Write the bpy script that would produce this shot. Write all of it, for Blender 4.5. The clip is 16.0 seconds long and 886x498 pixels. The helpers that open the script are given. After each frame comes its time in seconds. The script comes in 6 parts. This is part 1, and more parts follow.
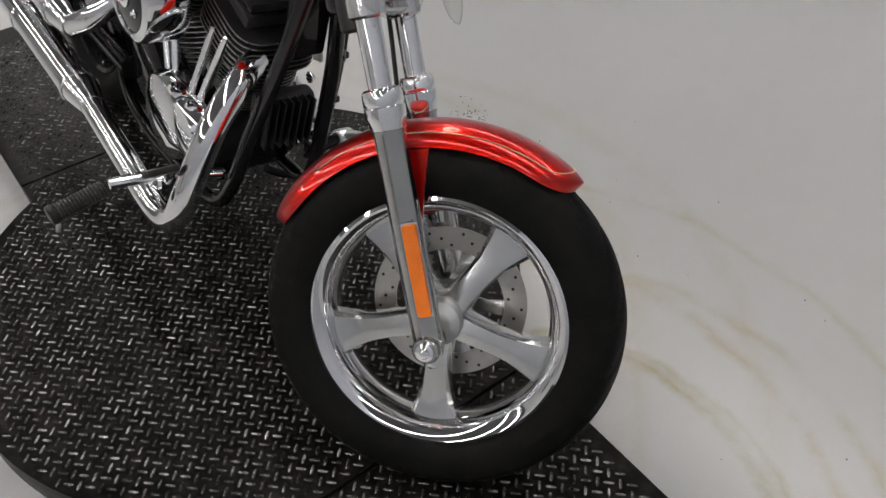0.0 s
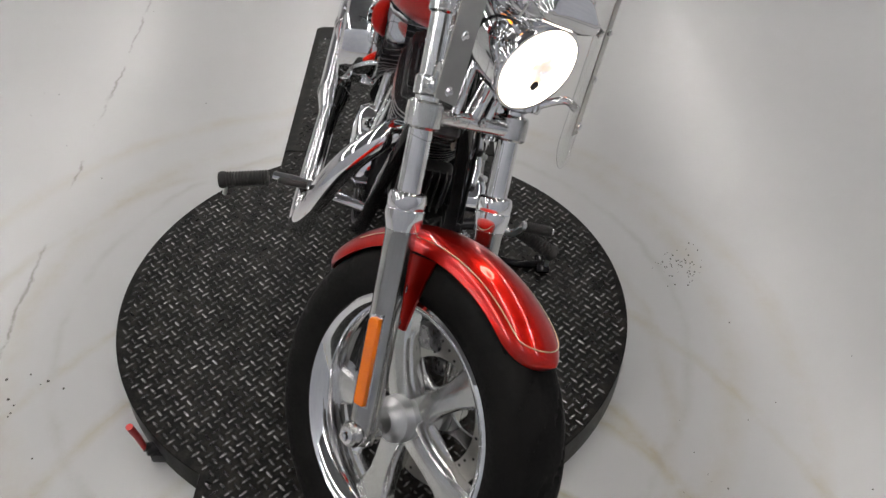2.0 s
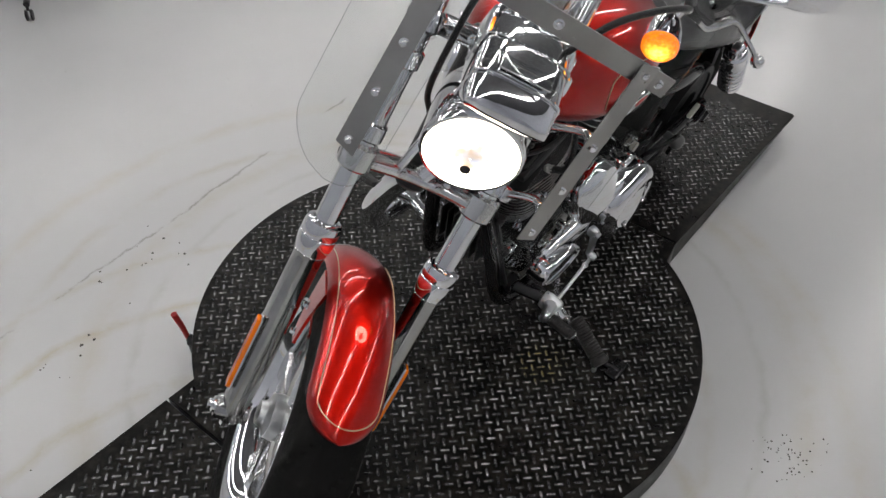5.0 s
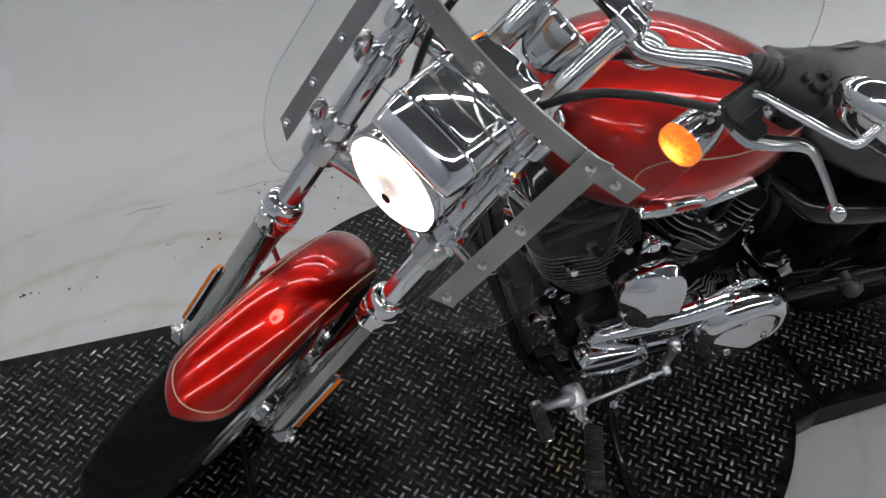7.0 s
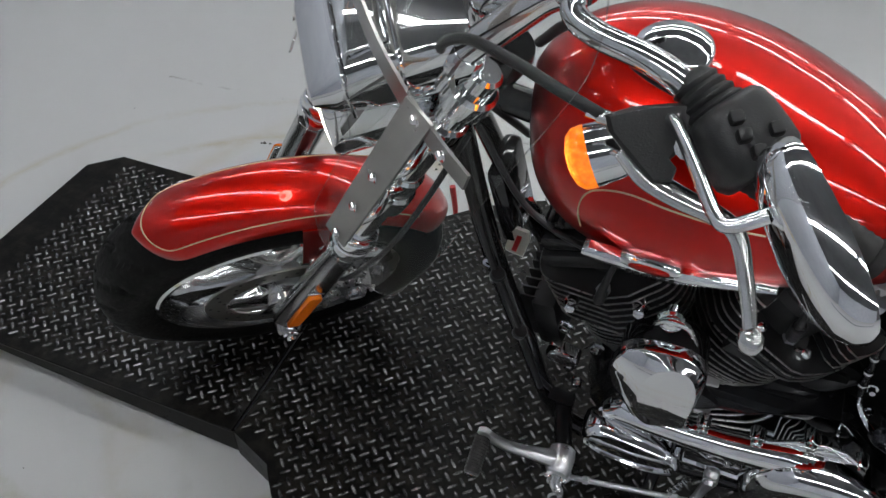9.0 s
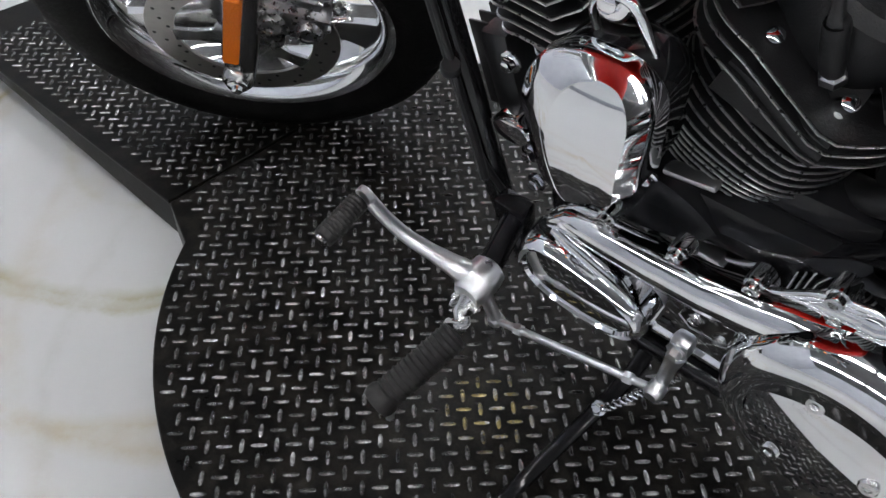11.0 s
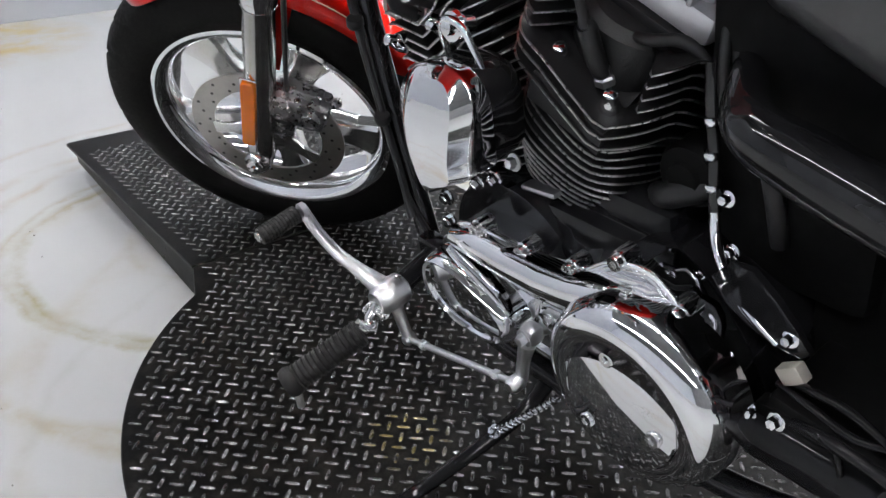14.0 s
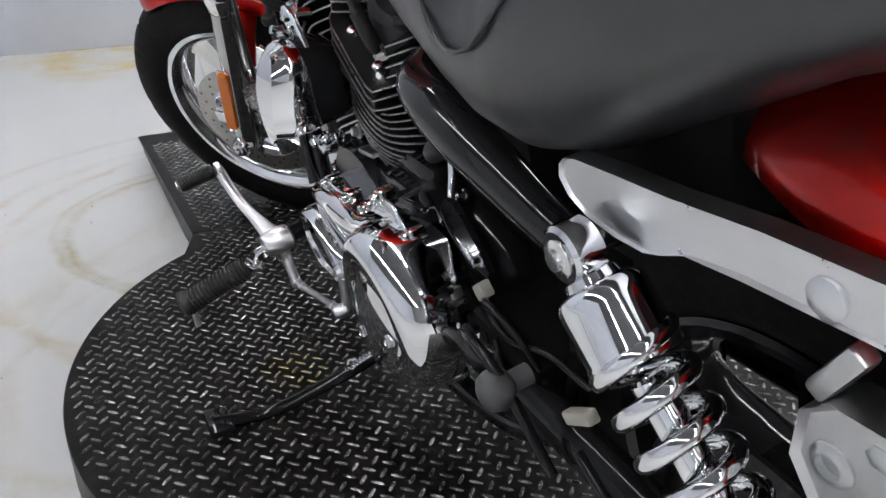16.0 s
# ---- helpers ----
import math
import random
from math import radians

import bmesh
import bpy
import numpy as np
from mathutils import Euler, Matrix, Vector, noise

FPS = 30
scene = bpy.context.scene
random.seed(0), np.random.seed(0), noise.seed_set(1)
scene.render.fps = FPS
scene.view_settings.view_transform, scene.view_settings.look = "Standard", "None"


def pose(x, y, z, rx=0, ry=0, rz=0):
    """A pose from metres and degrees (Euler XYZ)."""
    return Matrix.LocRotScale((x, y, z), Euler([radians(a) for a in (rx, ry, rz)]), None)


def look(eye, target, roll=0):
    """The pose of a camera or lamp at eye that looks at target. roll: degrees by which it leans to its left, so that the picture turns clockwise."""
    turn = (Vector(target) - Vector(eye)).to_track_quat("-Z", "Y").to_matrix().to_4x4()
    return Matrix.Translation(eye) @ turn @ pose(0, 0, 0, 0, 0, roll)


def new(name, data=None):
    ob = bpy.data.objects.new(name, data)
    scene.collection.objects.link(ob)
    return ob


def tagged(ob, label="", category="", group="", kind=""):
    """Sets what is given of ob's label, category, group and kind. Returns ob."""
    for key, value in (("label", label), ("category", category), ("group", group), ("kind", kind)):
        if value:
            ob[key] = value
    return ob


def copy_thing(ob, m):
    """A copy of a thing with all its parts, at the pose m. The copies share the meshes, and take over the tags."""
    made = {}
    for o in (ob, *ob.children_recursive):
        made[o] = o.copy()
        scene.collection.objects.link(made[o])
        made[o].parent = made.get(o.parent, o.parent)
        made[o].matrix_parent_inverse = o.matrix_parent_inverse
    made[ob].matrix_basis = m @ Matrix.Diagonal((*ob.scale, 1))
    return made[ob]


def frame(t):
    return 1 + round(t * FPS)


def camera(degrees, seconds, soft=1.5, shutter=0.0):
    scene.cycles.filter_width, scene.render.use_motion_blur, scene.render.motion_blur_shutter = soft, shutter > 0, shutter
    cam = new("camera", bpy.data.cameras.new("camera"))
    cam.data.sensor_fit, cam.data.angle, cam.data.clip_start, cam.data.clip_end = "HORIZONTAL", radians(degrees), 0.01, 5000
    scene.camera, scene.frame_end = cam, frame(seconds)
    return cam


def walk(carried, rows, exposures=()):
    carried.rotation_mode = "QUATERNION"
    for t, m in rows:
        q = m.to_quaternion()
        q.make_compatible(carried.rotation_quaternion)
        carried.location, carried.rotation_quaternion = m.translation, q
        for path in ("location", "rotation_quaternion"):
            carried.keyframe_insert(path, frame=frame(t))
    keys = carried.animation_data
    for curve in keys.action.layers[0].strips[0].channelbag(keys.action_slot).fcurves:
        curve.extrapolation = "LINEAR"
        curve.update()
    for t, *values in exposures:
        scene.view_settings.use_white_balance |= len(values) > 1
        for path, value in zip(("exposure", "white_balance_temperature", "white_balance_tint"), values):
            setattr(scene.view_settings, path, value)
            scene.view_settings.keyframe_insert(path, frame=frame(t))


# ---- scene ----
cam = camera(56.9, 16.0)

PATH = [
    (0, (0.8199, -0.5478, 1.4712), (-0.2131, 0.2195, 0.1923), -1.3),
    (0.5, (0.8762, -0.4072, 1.5328), (-0.2948, 0.2014, 0.2884), -0.3),
    (1, (0.9306, -0.2667, 1.5573), (-0.3601, 0.0707, 0.3274), 0.4),
    (1.5, (1.0077, -0.0880, 1.5274), (-0.3773, 0.0200, 0.3601), 0.2),
    (2, (0.9687, 0.0671, 1.5691), (-0.3955, 0.0653, 0.3728), 1.2),
    (2.5, (0.9007, 0.2213, 1.5546), (-0.4544, 0.0599, 0.3592), 1.1),
    (3, (0.8725, 0.3048, 1.5664), (-0.4227, -0.0218, 0.3392), 1.1),
    (3.5, (0.8544, 0.4263, 1.5501), (-0.4054, -0.0327, 0.3292), 1.2),
    (4, (0.8145, 0.5578, 1.5473), (-0.4027, -0.0027, 0.3247), 1.1),
    (4.5, (0.7002, 0.6839, 1.5854), (-0.4535, 0.0063, 0.3610), 1.0),
    (5, (0.5896, 0.7864, 1.6353), (-0.4553, -0.0472, 0.4091), 1.1),
    (5.2, (0.5460, 0.8217, 1.6498), (-0.4526, -0.0689, 0.4254), 1.2),
    (7.3, (-0.0916, 1.0294, 1.5736), (-0.3955, -0.2521, 0.3265), 2.1),
    (7.5, (-0.1533, 1.0440, 1.5646), (-0.3728, -0.2549, 0.3175), 2.1),
    (8, (-0.3374, 1.0140, 1.5564), (-0.3184, -0.2984, 0.3048), 2.0),
    (8.5, (-0.5097, 0.9324, 1.4866), (-0.2639, -0.3555, 0.2322), 1.8),
    (9, (-0.6159, 0.9215, 1.4575), (-0.1551, -0.3048, 0.2023), 1.5),
    (9.5, (-0.7564, 0.9369, 1.4149), (-0.1252, -0.2104, 0.1596), 1.1),
    (10, (-0.8607, 0.8598, 1.2861), (-0.0952, -0.1705, 0.0045), 0.9),
    (10.2, (-0.8762, 0.7954, 1.2027), (-0.0871, -0.1968, -0.0943), 0.5),
    (12.3, (-1.0349, 0.6412, 0.8408), (-0.0671, -0.3555, -0.3247), 1.4),
    (12.5, (-1.0530, 0.6494, 0.8372), (-0.0653, -0.3401, -0.3193), 1.1),
    (13, (-1.1011, 0.6875, 0.8326), (-0.0281, -0.3265, -0.2213), 1.0),
    (13.5, (-1.1836, 0.6939, 0.8299), (-0.0236, -0.3274, -0.1188), 1.1),
    (14, (-1.2898, 0.6957, 0.8716), (-0.0463, -0.3020, 0.0045), 0.7),
    (14.5, (-1.3795, 0.6721, 0.8725), (-0.0544, -0.2784, 0.0780), 0.6),
    (15, (-1.4748, 0.6068, 0.8680), (-0.0844, -0.2540, 0.0825), 0.3),
    (15.5, (-1.5736, 0.5551, 0.8535), (-0.1497, -0.2531, 0.0735), 0.5),
    (16, (-1.6961, 0.4907, 0.8553), (-0.2413, -0.2621, 0.0762), 0.2),
]
walk(cam, [(t, look(eye, target, roll)) for t, eye, target, roll in PATH],
     [(0, -0.22, 7000, 14), (1.5, -0.12, 7000, 14), (3, -0.32, 6900, 13), (5, -0.28, 6800, 13), (7.5, -0.54, 6500, 11), (9, -0.34, 6500, 10), (10, 0.07, 6500, 11), (12.5, 0.73, 6600, 13), (14, 0.60, 6550, 13), (16, 0.52, 6550, 13)])

# ---- world and light ----
world = bpy.data.worlds.new("world")
scene.world = world
world.use_nodes = True
world.node_tree.nodes["Background"].inputs[0].default_value = (0.9, 0.95, 1.0, 1)
world.node_tree.nodes["Background"].inputs[1].default_value = 0.05
scene.view_settings.exposure = 0.0

TUBE_STRENGTH = 30.0
SIZE = 0.907           # brings the plan's lengths below to true size: a 0.64 m front tyre, a 0.146 m headlamp
PLATE = 0.0907          # height of the turntable's deck
CENTRE = (-0.6106, -0.1175)
RADIUS = 0.7121
WALL_X, BACK_X, LEFT_Y, RIGHT_Y, CEILING = 3.05, -12.0, 6.5, -9.2, 4.2


# ---- materials ----
def nodes_of(name):
    m = bpy.data.materials.new(name)
    m.use_nodes = True
    nt = m.node_tree
    return m, nt, nt.nodes["Principled BSDF"], nt.nodes, nt.links


def setp(p, **kw):
    for k, v in kw.items():
        p.inputs[k.replace("_", " ")].default_value = v


def noise_tex(N, L, scale, detail=4.0, rough=0.55):
    co = N.new("ShaderNodeTexCoord")
    tx = N.new("ShaderNodeTexNoise")
    tx.inputs["Scale"].default_value, tx.inputs["Detail"].default_value, tx.inputs["Roughness"].default_value = scale, detail, rough
    L.new(co.outputs["Object"], tx.inputs["Vector"])
    return tx


def ramp(N, L, src, stops):
    r = N.new("ShaderNodeValToRGB")
    el = r.color_ramp.elements
    while len(el) < len(stops):
        el.new(0.5)
    for e, (pos, col) in zip(el, stops):
        e.position, e.color = pos, (*col, 1) if len(col) == 3 else col
    L.new(src, r.inputs[0])
    return r


def bump(N, L, p, src, strength, distance):
    b = N.new("ShaderNodeBump")
    b.inputs["Strength"].default_value, b.inputs["Distance"].default_value = strength, distance
    L.new(src, b.inputs["Height"])
    L.new(b.outputs[0], p.inputs["Normal"])
    return b


def surface(name, c1, c2, rough=(0.3, 0.5), scale=12.0, metal=0.0, bumps=0.0, bump_scale=200.0, coat=0.0, spec=0.5):
    """A material with two-scale variation in colour and gloss, and fine relief."""
    m, nt, p, N, L = nodes_of(name)
    setp(p, Metallic=metal, Coat_Weight=coat, Coat_Roughness=0.04, Specular_IOR_Level=spec)
    big = noise_tex(N, L, scale, 5)
    col = ramp(N, L, big.outputs["Fac"], [(0.3, c1), (0.7, c2)])
    L.new(col.outputs[0], p.inputs["Base Color"])
    fine = noise_tex(N, L, scale * 7, 6, 0.65)
    rr = ramp(N, L, fine.outputs["Fac"], [(0.3, (rough[0],) * 3), (0.72, (rough[1],) * 3)])
    L.new(rr.outputs[0], p.inputs["Roughness"])
    if bumps:
        bt = noise_tex(N, L, bump_scale, 3)
        bump(N, L, p, bt.outputs["Fac"], bumps, 0.002)
    return m


CHROME = surface("chrome", (0.82, 0.83, 0.85), (0.88, 0.88, 0.89), (0.03, 0.06), 5, 1.0)
POLISHED = surface("polished_aluminium", (0.68, 0.68, 0.68), (0.76, 0.76, 0.75), (0.14, 0.21), 5, 1.0)
CAST = surface("cast_aluminium", (0.56, 0.57, 0.58), (0.66, 0.66, 0.66), (0.28, 0.38), 8, 1.0, 0.03, 500)
STEEL = surface("brushed_steel", (0.33, 0.322, 0.31), (0.42, 0.41, 0.39), (0.27, 0.34), 8, 1.0)
CALIPER = surface("dark_cast_caliper", (0.26, 0.26, 0.265), (0.38, 0.38, 0.385), (0.22, 0.36), 14, 1.0, 0.05, 400)
SILVER = surface("silver_powder_coat", (0.74, 0.74, 0.76), (0.82, 0.82, 0.84), (0.3, 0.42), 10, 0.45, 0.04, 500)
STRUT = surface("satin_chrome", (0.74, 0.75, 0.77), (0.82, 0.82, 0.83), (0.27, 0.32), 6, 1.0)
SLIDER = surface("satin_fork_aluminium", (0.42, 0.418, 0.41), (0.52, 0.517, 0.505), (0.13, 0.19), 14, 1.0, 0.02, 600)
DISC_STEEL = surface("brake_disc_steel", (0.4, 0.39, 0.37), (0.5, 0.49, 0.46), (0.3, 0.45), 25, 1.0)
BLACK_GLOSS = surface("black_gloss_paint", (0.008, 0.008, 0.009), (0.014, 0.014, 0.015), (0.04, 0.10), 8, 0.0, 0, 1, 0.0, 0.28)
FRAME_GLOSS = surface("black_frame_enamel", (0.009, 0.009, 0.010), (0.014, 0.014, 0.015), (0.03, 0.07), 8, 0.0, 0, 1, 0.0, 0.5)
BLACK_SATIN = surface("black_wrinkle_paint", (0.012, 0.012, 0.0125), (0.020, 0.020, 0.021), (0.34, 0.5), 15, 0.0, 0.25, 500, 0, 0.4)
BLACK_PLASTIC = surface("black_plastic", (0.013, 0.013, 0.014), (0.024, 0.024, 0.025), (0.3, 0.5), 25, 0.0, 0.15, 700, 0, 0.35)
# near-black: the shadow under the seat is put into this colour
BLACK_SHADED = surface("shaded_black_paint", (0.003, 0.003, 0.003), (0.006, 0.006, 0.006), (0.6, 0.8), 12, 0.0, 0.1, 400, 0, 0.12)
RUBBER = surface("tyre_rubber", (0.005, 0.005, 0.005), (0.009, 0.0085, 0.008), (0.5, 0.75), 20, 0.0, 0.2, 500, 0, 0.1)
GRIP = surface("grip_rubber", (0.016, 0.015, 0.015), (0.028, 0.027, 0.026), (0.45, 0.65), 30, 0.0, 0.2, 600, 0, 0.35)
GREY_RUBBER = surface("grey_rubber", (0.06, 0.06, 0.062), (0.085, 0.085, 0.087), (0.4, 0.55), 20)
VINYL = surface("seat_vinyl", (0.016, 0.016, 0.017), (0.024, 0.024, 0.026), (0.28, 0.36), 5, 0.0, 0.06, 420, 0, 0.9)
FIN_EDGE = surface("machined_fin_edge", (0.58, 0.58, 0.58), (0.72, 0.72, 0.71), (0.24, 0.36), 30, 1.0)
WHITE_PLASTIC = surface("white_plastic", (0.38, 0.36, 0.31), (0.48, 0.46, 0.40), (0.4, 0.5), 20)
RED_PLASTIC = surface("red_plastic", (0.35, 0.012, 0.012), (0.45, 0.02, 0.018), (0.3, 0.45), 20)
PIN = surface("gold_pinstripe", (0.55, 0.36, 0.2), (0.62, 0.42, 0.26), (0.25, 0.35), 20)
STICKER = surface("white_decal", (0.42, 0.46, 0.55), (0.5, 0.53, 0.6), (0.4, 0.5), 20)
CEIL_PAINT = surface("ceiling_paint", (0.11, 0.111, 0.115), (0.15, 0.151, 0.156), (0.7, 0.9), 1.2)
WALL_PAINT = surface("wall_paint", (0.38, 0.40, 0.445), (0.44, 0.46, 0.50), (0.5, 0.7), 1.5, 0, 0.1, 90)
# greys for the two unseen walls, picked by what chrome and paint mirror
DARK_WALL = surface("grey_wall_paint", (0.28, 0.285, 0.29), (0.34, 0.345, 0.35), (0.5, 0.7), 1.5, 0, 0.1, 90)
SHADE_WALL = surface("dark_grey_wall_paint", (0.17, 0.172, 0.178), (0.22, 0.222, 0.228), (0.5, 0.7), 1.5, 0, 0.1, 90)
CARPET = surface("blue_grey_carpet", (0.09, 0.095, 0.115), (0.12, 0.125, 0.15), (0.8, 0.95), 30, 0, 0.4, 300)
GRIT = surface("dark_grit", (0.03, 0.028, 0.025), (0.07, 0.06, 0.05), (0.6, 0.9), 60)
FIXTURE = surface("white_enamel", (0.75, 0.75, 0.74), (0.8, 0.8, 0.79), (0.35, 0.5), 6)


def red_paint():
    m, nt, p, N, L = nodes_of("candy_red_paint")
    setp(p, Metallic=0.95, Roughness=0.34, Coat_Weight=1.0, Coat_Roughness=0.012, Coat_IOR=1.48)
    n = noise_tex(N, L, 6, 3)
    c = ramp(N, L, n.outputs["Fac"], [(0.35, (0.50, 0.0045, 0.0010)), (0.7, (0.57, 0.0068, 0.0014))])
    L.new(c.outputs[0], p.inputs["Base Color"])
    fl = noise_tex(N, L, 1600, 1)
    fr = ramp(N, L, fl.outputs["Fac"], [(0.4, (0.30,) * 3), (0.65, (0.38,) * 3)])
    L.new(fr.outputs[0], p.inputs["Roughness"])
    return m


RED = red_paint()


def clear(name, tint, rough, amount):
    """Thin clear sheet: light passes straight through, with a gloss by angle."""
    m, nt, p, N, L = nodes_of(name)
    N.remove(p)
    out = N["Material Output"]
    tr, gl, mix, fr = (N.new(k) for k in ("ShaderNodeBsdfTransparent", "ShaderNodeBsdfGlossy", "ShaderNodeMixShader", "ShaderNodeLayerWeight"))
    tr.inputs[0].default_value = (*tint, 1)
    gl.inputs["Roughness"].default_value = rough
    fac = ramp(N, L, fr.outputs["Facing"], [(0.0, (amount,) * 3), (0.55, (amount * 1.4,) * 3), (0.85, (0.16,) * 3), (1.0, (0.7,) * 3)])
    for a, b in ((fac.outputs[0], mix.inputs[0]), (tr.outputs[0], mix.inputs[1]), (gl.outputs[0], mix.inputs[2]), (mix.outputs[0], out.inputs[0])):
        L.new(a, b)
    return m


ACRYLIC = clear("clear_acrylic", (0.975, 0.98, 0.975), 0.02, 0.012)
EDGE = clear("polished_acrylic_edge", (0.86, 0.865, 0.865), 0.1, 0.12)


def glow(name, colour, strength):
    m, nt, p, N, L = nodes_of(name)
    setp(p, Base_Color=(*colour, 1), Emission_Color=(*colour, 1), Emission_Strength=strength, Roughness=0.3)
    return m


TUBE_GLOW = glow("lit_tube", (0.97, 0.99, 1.0), TUBE_STRENGTH)


def amber_lens(bulb):
    """Lit amber lens, brightest where the bulb shines through."""
    m, nt, p, N, L = nodes_of("lit_amber_lens")
    setp(p, Base_Color=(0.85, 0.2, 0.004, 1), Roughness=0.12, Coat_Weight=0.8)
    geo = N.new("ShaderNodeNewGeometry")
    d = N.new("ShaderNodeVectorMath")
    d.operation = "DISTANCE"
    d.inputs[1].default_value = bulb
    L.new(geo.outputs["Position"], d.inputs[0])
    flutes = noise_tex(N, L, 160, 2, 0.5)
    wob = N.new("ShaderNodeMath")
    wob.operation = "MULTIPLY_ADD"
    wob.inputs[1].default_value = 0.014
    L.new(flutes.outputs["Fac"], wob.inputs[0])
    L.new(d.outputs["Value"], wob.inputs[2])
    col = ramp(N, L, wob.outputs[0], [(0.020, (1.0, 0.55, 0.12)), (0.027, (1.0, 0.34, 0.03)), (0.035, (1.0, 0.22, 0.008))])
    power = ramp(N, L, wob.outputs[0], [(0.024, (1,) * 3), (0.030, (0.5,) * 3), (0.037, (0.15,) * 3), (0.044, (0.08,) * 3)])
    k = N.new("ShaderNodeMath")
    k.operation = "MULTIPLY"
    k.inputs[1].default_value = 5.0
    L.new(power.outputs[0], k.inputs[0])
    L.new(col.outputs[0], p.inputs["Emission Color"])
    L.new(k.outputs[0], p.inputs["Emission Strength"])
    return m


def amber_reflector():
    m, nt, p, N, L = nodes_of("amber_reflector")
    setp(p, Base_Color=(0.80, 0.17, 0.004, 1), Roughness=0.2, Coat_Weight=0.4)
    v = N.new("ShaderNodeTexVoronoi")
    v.inputs["Scale"].default_value = 350
    co = N.new("ShaderNodeTexCoord")
    L.new(co.outputs["Object"], v.inputs["Vector"])
    bump(N, L, p, v.outputs["Distance"], 0.4, 0.002)
    return m


REFLECTOR = amber_reflector()


def deck_paint():
    """Worn black paint on steel, with greasy and dusty patches."""
    m, nt, p, N, L = nodes_of("worn_black_deck_paint")
    a, b, c = noise_tex(N, L, 3.2, 6, 0.62), noise_tex(N, L, 26, 7, 0.7), noise_tex(N, L, 160, 3)
    col = ramp(N, L, a.outputs["Fac"], [(0.3, (0.002, 0.002, 0.002)), (0.55, (0.004, 0.004, 0.0038)), (0.8, (0.010, 0.0097, 0.0093))])
    dirt = ramp(N, L, b.outputs["Fac"], [(0.45, (0, 0, 0)), (0.75, (0.036, 0.030, 0.024))])
    mix = N.new("ShaderNodeMix")
    mix.data_type, mix.blend_type = "RGBA", "ADD"
    mix.inputs[0].default_value = 0.5
    L.new(col.outputs[0], mix.inputs[6])
    L.new(dirt.outputs[0], mix.inputs[7])
    L.new(mix.outputs[2], p.inputs["Base Color"])
    setp(p, Specular_IOR_Level=0.09)
    rr = ramp(N, L, b.outputs["Fac"], [(0.32, (0.27,) * 3), (0.7, (0.42,) * 3)])
    L.new(rr.outputs[0], p.inputs["Roughness"])
    bump(N, L, p, c.outputs["Fac"], 0.12, 0.002)
    return m


DECK = deck_paint()


def lug_paint():
    """The raised lugs: the same paint, rubbed in places and brightened for glints of the tubes, with a dab of yellow
    paint.
    """
    m, nt, p, N, L = nodes_of("rubbed_glinting_deck_lugs")
    a, b = noise_tex(N, L, 22, 6, 0.7), noise_tex(N, L, 90, 4, 0.7)
    # the pale stops put glints of the ceiling tubes into the colour
    col = ramp(N, L, a.outputs["Fac"], [(0.36, (0.010, 0.010, 0.010)), (0.50, (0.09, 0.0895, 0.088)), (0.66, (0.50, 0.497, 0.49))])
    geo = N.new("ShaderNodeNewGeometry")
    d = N.new("ShaderNodeVectorMath")
    d.operation = "DISTANCE"
    d.inputs[1].default_value = (-0.627 * SIZE, 0.197 * SIZE, PLATE * SIZE)
    L.new(geo.outputs["Position"], d.inputs[0])
    spot = ramp(N, L, d.outputs["Value"], [(0.042, (1, 1, 1)), (0.070, (0, 0, 0))])
    blot = ramp(N, L, b.outputs["Fac"], [(0.42, (0, 0, 0)), (0.55, (1, 1, 1))])
    mul = N.new("ShaderNodeMath")
    mul.operation = "MULTIPLY"
    L.new(spot.outputs[0], mul.inputs[0])
    L.new(blot.outputs[0], mul.inputs[1])
    mix = N.new("ShaderNodeMix")
    mix.data_type = "RGBA"
    L.new(mul.outputs[0], mix.inputs[0])
    L.new(col.outputs[0], mix.inputs[6])
    mix.inputs[7].default_value = (0.24, 0.20, 0.08, 1)
    L.new(mix.outputs[2], p.inputs["Base Color"])
    setp(p, Metallic=0.6, Specular_IOR_Level=0.8)
    rr = ramp(N, L, b.outputs["Fac"], [(0.3, (0.09,) * 3), (0.7, (0.17,) * 3)])
    L.new(rr.outputs[0], p.inputs["Roughness"])
    return m


LUGS = lug_paint()


